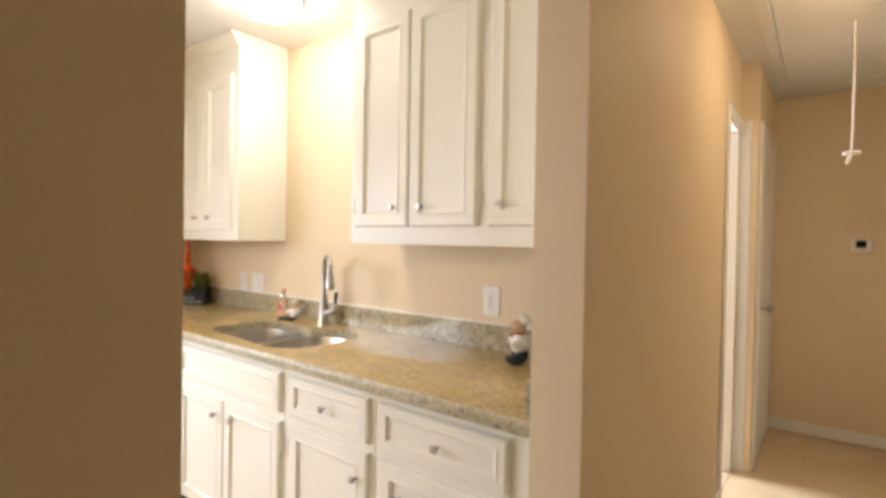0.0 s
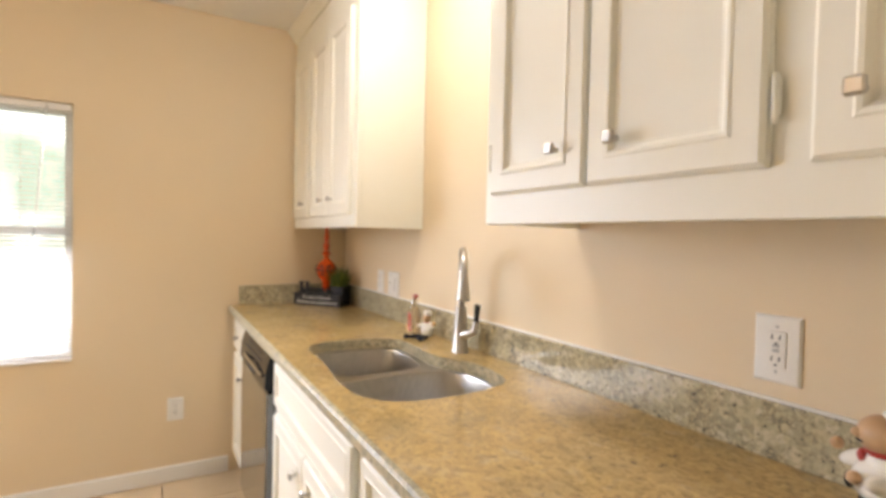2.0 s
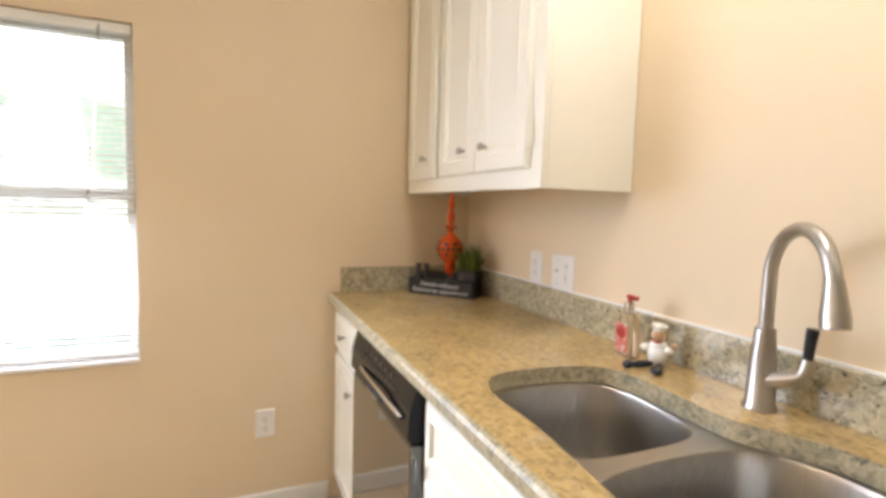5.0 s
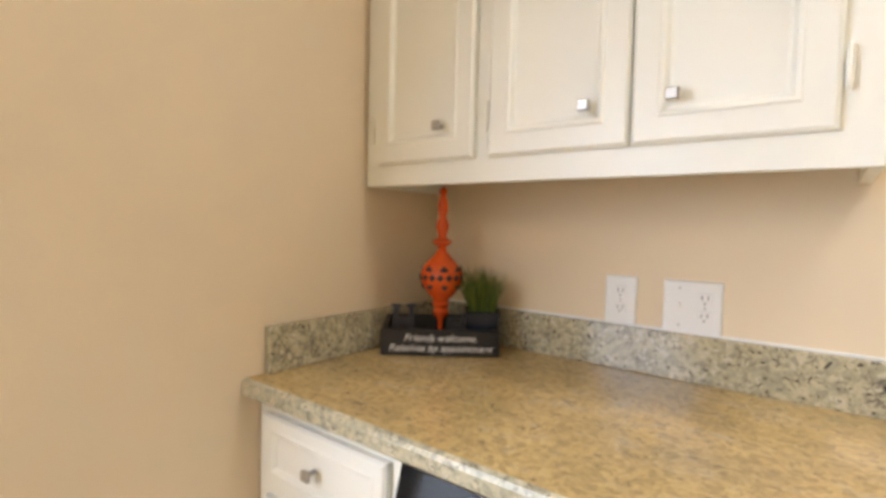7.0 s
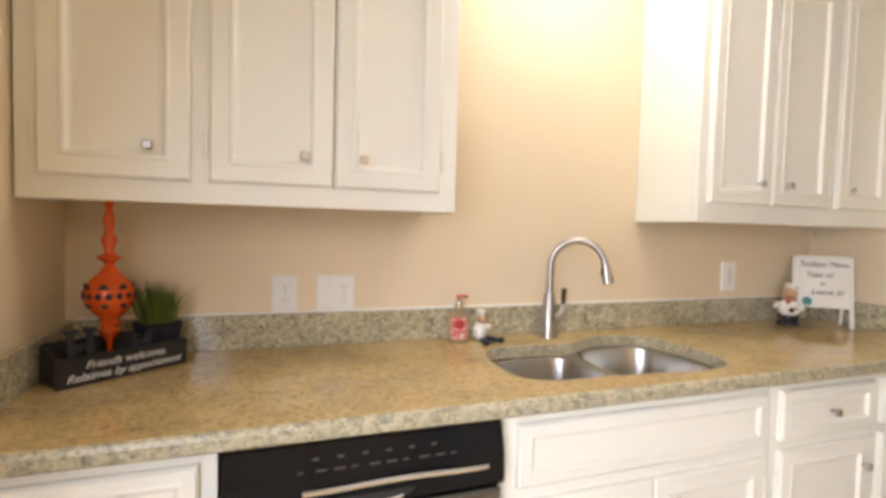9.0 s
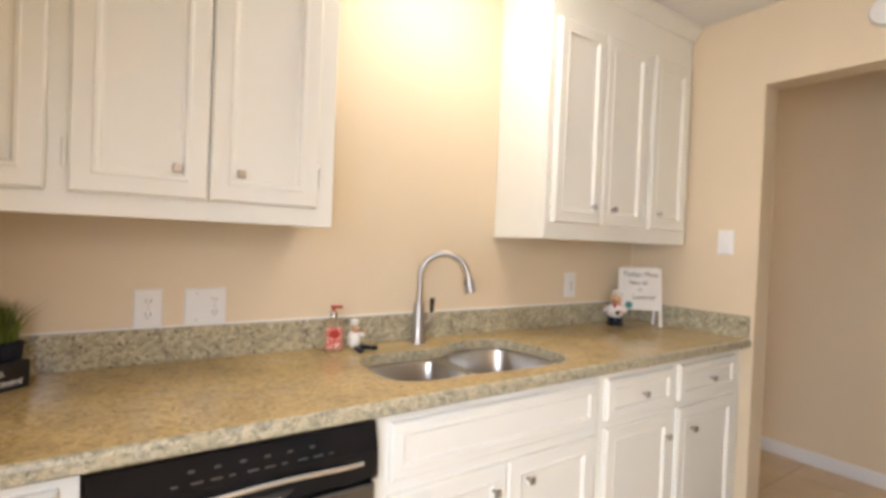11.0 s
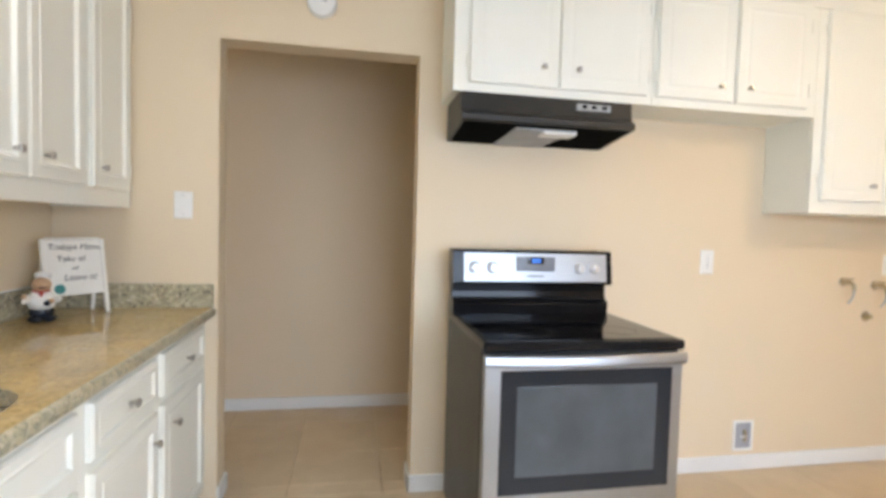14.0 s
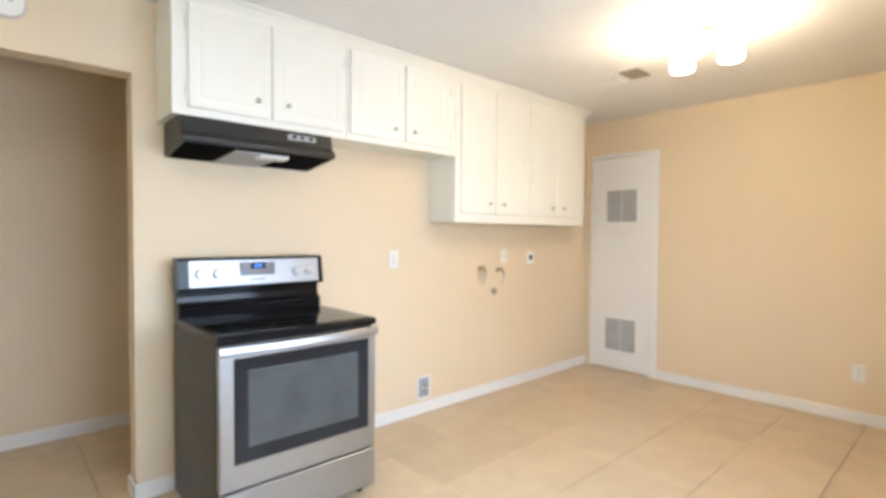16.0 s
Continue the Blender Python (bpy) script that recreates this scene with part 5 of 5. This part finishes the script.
figure("chef_figurine", (2.737, -0.135, CT1), -56, 0.93, [
    (1, (-0.022, -0.022, 0.014), (0.022, 0.034, 0.014), (0, 0, 20)), (1, (0.022, -0.018, 0.014), (0.022, 0.034, 0.014), (0, 0, -20)),
    (1, (0, 0.004, 0.040), (0.040, 0.034, 0.036), (0, 0, 0)), (0, (0, 0.0, 0.078), (0.046, 0.040, 0.038), (0, 0, 0)), (0, (0, 0.004, 0.104), (0.036, 0.031, 0.024), (0, 0, 0)),
    (3, (0, 0.0, 0.122), (0.029, 0.027, 0.009), (0, 0, 0)), (3, (-0.004, -0.028, 0.112), (0.008, 0.006, 0.010), (0, 0, 0)),
    (2, (0, -0.005, 0.147), (0.032, 0.032, 0.030), (0, 0, 0)), (2, (0, -0.034, 0.147), (0.009, 0.010, 0.008), (0, 0, 0)), (1, (0, -0.031, 0.137), (0.014, 0.006, 0.004), (0, 0, 0)),
    (0, (0.003, 0.014, 0.168), (0.025, 0.024, 0.009), (-32, 6, 0)), (0, (0.006, 0.023, 0.180), (0.030, 0.028, 0.013), (-34, 8, 0)),
    (0, (-0.046, -0.018, 0.094), (0.014, 0.030, 0.013), (25, 0, -30)), (2, (-0.056, -0.046, 0.108), (0.009, 0.010, 0.010), (0, 0, 0)),
    (0, (0.044, -0.016, 0.086), (0.014, 0.028, 0.013), (-10, 0, 30)), (2, (0.026, -0.044, 0.086), (0.010, 0.010, 0.010), (0, 0, 0)), (1, (0.012, -0.046, 0.078), (0.012, 0.006, 0.012), (0, 0, 0)),
], FIGMATS, "white and navy ceramic chef figurine beside the menu board")
figure("chef_figurine", (1.296, -0.075, CT1), 22, 1.0, [
    (0, (0, 0, 0.030), (0.026, 0.021, 0.030), (0, 0, 0)), (0, (0, 0, 0.052), (0.022, 0.018, 0.014), (0, 0, 0)), (2, (0, -0.004, 0.076), (0.017, 0.016, 0.015), (0, 0, 0)), (3, (0, -0.004, 0.062), (0.013, 0.013, 0.004), (0, 0, 0)),
    (0, (0.001, 0, 0.091), (0.015, 0.015, 0.006), (0, 0, 0)), (0, (0.002, 0, 0.100), (0.019, 0.018, 0.008), (0, 6, 0)),
    (0, (-0.028, -0.008, 0.044), (0.010, 0.016, 0.009), (0, 0, -25)), (0, (0.030, -0.008, 0.046), (0.012, 0.014, 0.009), (0, 0, 25)), (2, (0.042, -0.014, 0.060), (0.007, 0.006, 0.010), (0, 30, 0)),
    (1, (-0.022, -0.040, 0.0085), (0.010, 0.034, 0.0085), (0, 0, -30)), (1, (0.020, -0.040, 0.0085), (0.010, 0.034, 0.0085), (0, 0, 14)), (1, (-0.042, -0.074, 0.010), (0.012, 0.012, 0.010), (0, 0, 0)), (1, (0.028, -0.074, 0.010), (0.014, 0.012, 0.010), (0, 0, 0)),
], FIGMATS, "small white ceramic chef figurine sitting by the sink")

# menu board
easel = thing("menu_board", (2.875, -0.185, CT1), "small white tabletop easel board with a handwritten menu", "sign", rz=-42)
lean = Matrix.Rotation(radians(-11), 4, "X")


def leaned(bm, dy=0.0):
    bmesh.ops.transform(bm, matrix=Matrix.Translation((0, dy, 0)) @ lean, verts=bm.verts)
    return bm


part("board", leaned(boxes((-0.097, 0.097, 0.0, 0.008, 0.082, 0.302), bevel=0.002), -0.02), CREAM, easel, local=True)
for sx in (-0.110, 0.094):
    part("leg", leaned(boxes((sx, sx + 0.016, -0.003, 0.011, 0.0, 0.305), bevel=0.002), -0.02), CREAM, easel, local=True)
part("top_rail", leaned(boxes((-0.094, 0.094, -0.002, 0.010, 0.303, 0.311), bevel=0.002), -0.02), CREAM, easel, local=True)
for sx in (-0.10, 0.086):
    bm = boxes((sx, sx + 0.014, -0.004, 0.006, 0.0, 0.30), bevel=0.002)
    bmesh.ops.transform(bm, matrix=Matrix.Translation((0, 0.092, 0)) @ Matrix.Rotation(radians(9), 4, "X"), verts=bm.verts)
    part("back_leg", bm, CREAM, easel, local=True)
face = Matrix.Translation((0, -0.02, 0)) @ lean @ pose(0, -0.001, 0, 90, 0, 0)
for txt, tx, tz, sz in (("Todays Menu", 0.004, 0.272, 0.034), ("Take it!", -0.012, 0.225, 0.032), ("or", 0.0, 0.190, 0.026), ("Leave it!", 0.016, 0.150, 0.034)):
    lettering(txt, sz, INK, easel, face @ Matrix.Translation((tx, tz, 0)), "handwriting", "black marker writing", 0.2)
part("sticker", leaned(lathe(bmesh.new(), [(0.019, -0.0005), (0.019, -0.0025), (0.014, -0.003)], (-0.058, 0, 0.108), "y", 22), -0.02), TEAL, easel, "round teal sticker", local=True)

# ---- floor tiles ----
PITCH, JOINT = 0.457, 0.003
_s = (PITCH - JOINT) / 2
floor_ob = bpy.data.objects["floor"]
_made = {}


def tile_mesh(w, d):
    key = (round(w, 3), round(d, 3))
    if key not in _made:
        bm = bmesh.new()
        b = 0.0012
        rings(bm, [[(-w / 2 + i, -d / 2 + i, z), (w / 2 - i, -d / 2 + i, z), (w / 2 - i, d / 2 - i, z), (-w / 2 + i, d / 2 - i, z)] for i, z in ((0, -0.013), (0, -b), (b, 0))])
        _made[key] = mesh_of("tile", bm, TILE)
    return _made[key]


def lay(x0, x1, y0, y1):
    ox, oy = 0.795, -4.62
    i0, i1 = math.floor((x0 - ox) / PITCH), math.ceil((x1 - ox) / PITCH)
    j0, j1 = math.floor((y0 - oy) / PITCH), math.ceil((y1 - oy) / PITCH)
    for i in range(i0, i1):
        for j in range(j0, j1):
            a, b = max(ox + i * PITCH, x0), min(ox + (i + 1) * PITCH, x1)
            c, d = max(oy + j * PITCH, y0), min(oy + (j + 1) * PITCH, y1)
            if b - a < 0.02 or d - c < 0.02:
                continue
            t = new("tile", tile_mesh(b - a - JOINT, d - c - JOINT))
            t.parent = floor_ob
            t.location = ((a + b) / 2, (c + d) / 2, 0)


lay(WX, EAST, SOUTH, 0.0)
lay(EAST, HALL_W, D0, D1)
lay(HALL_W, HALL_E, -3.08, HALL_N)
lay(1.62, HALL_W, HD0, HD1)
lay(UD0, UD1, SOUTH - 0.15, SOUTH)
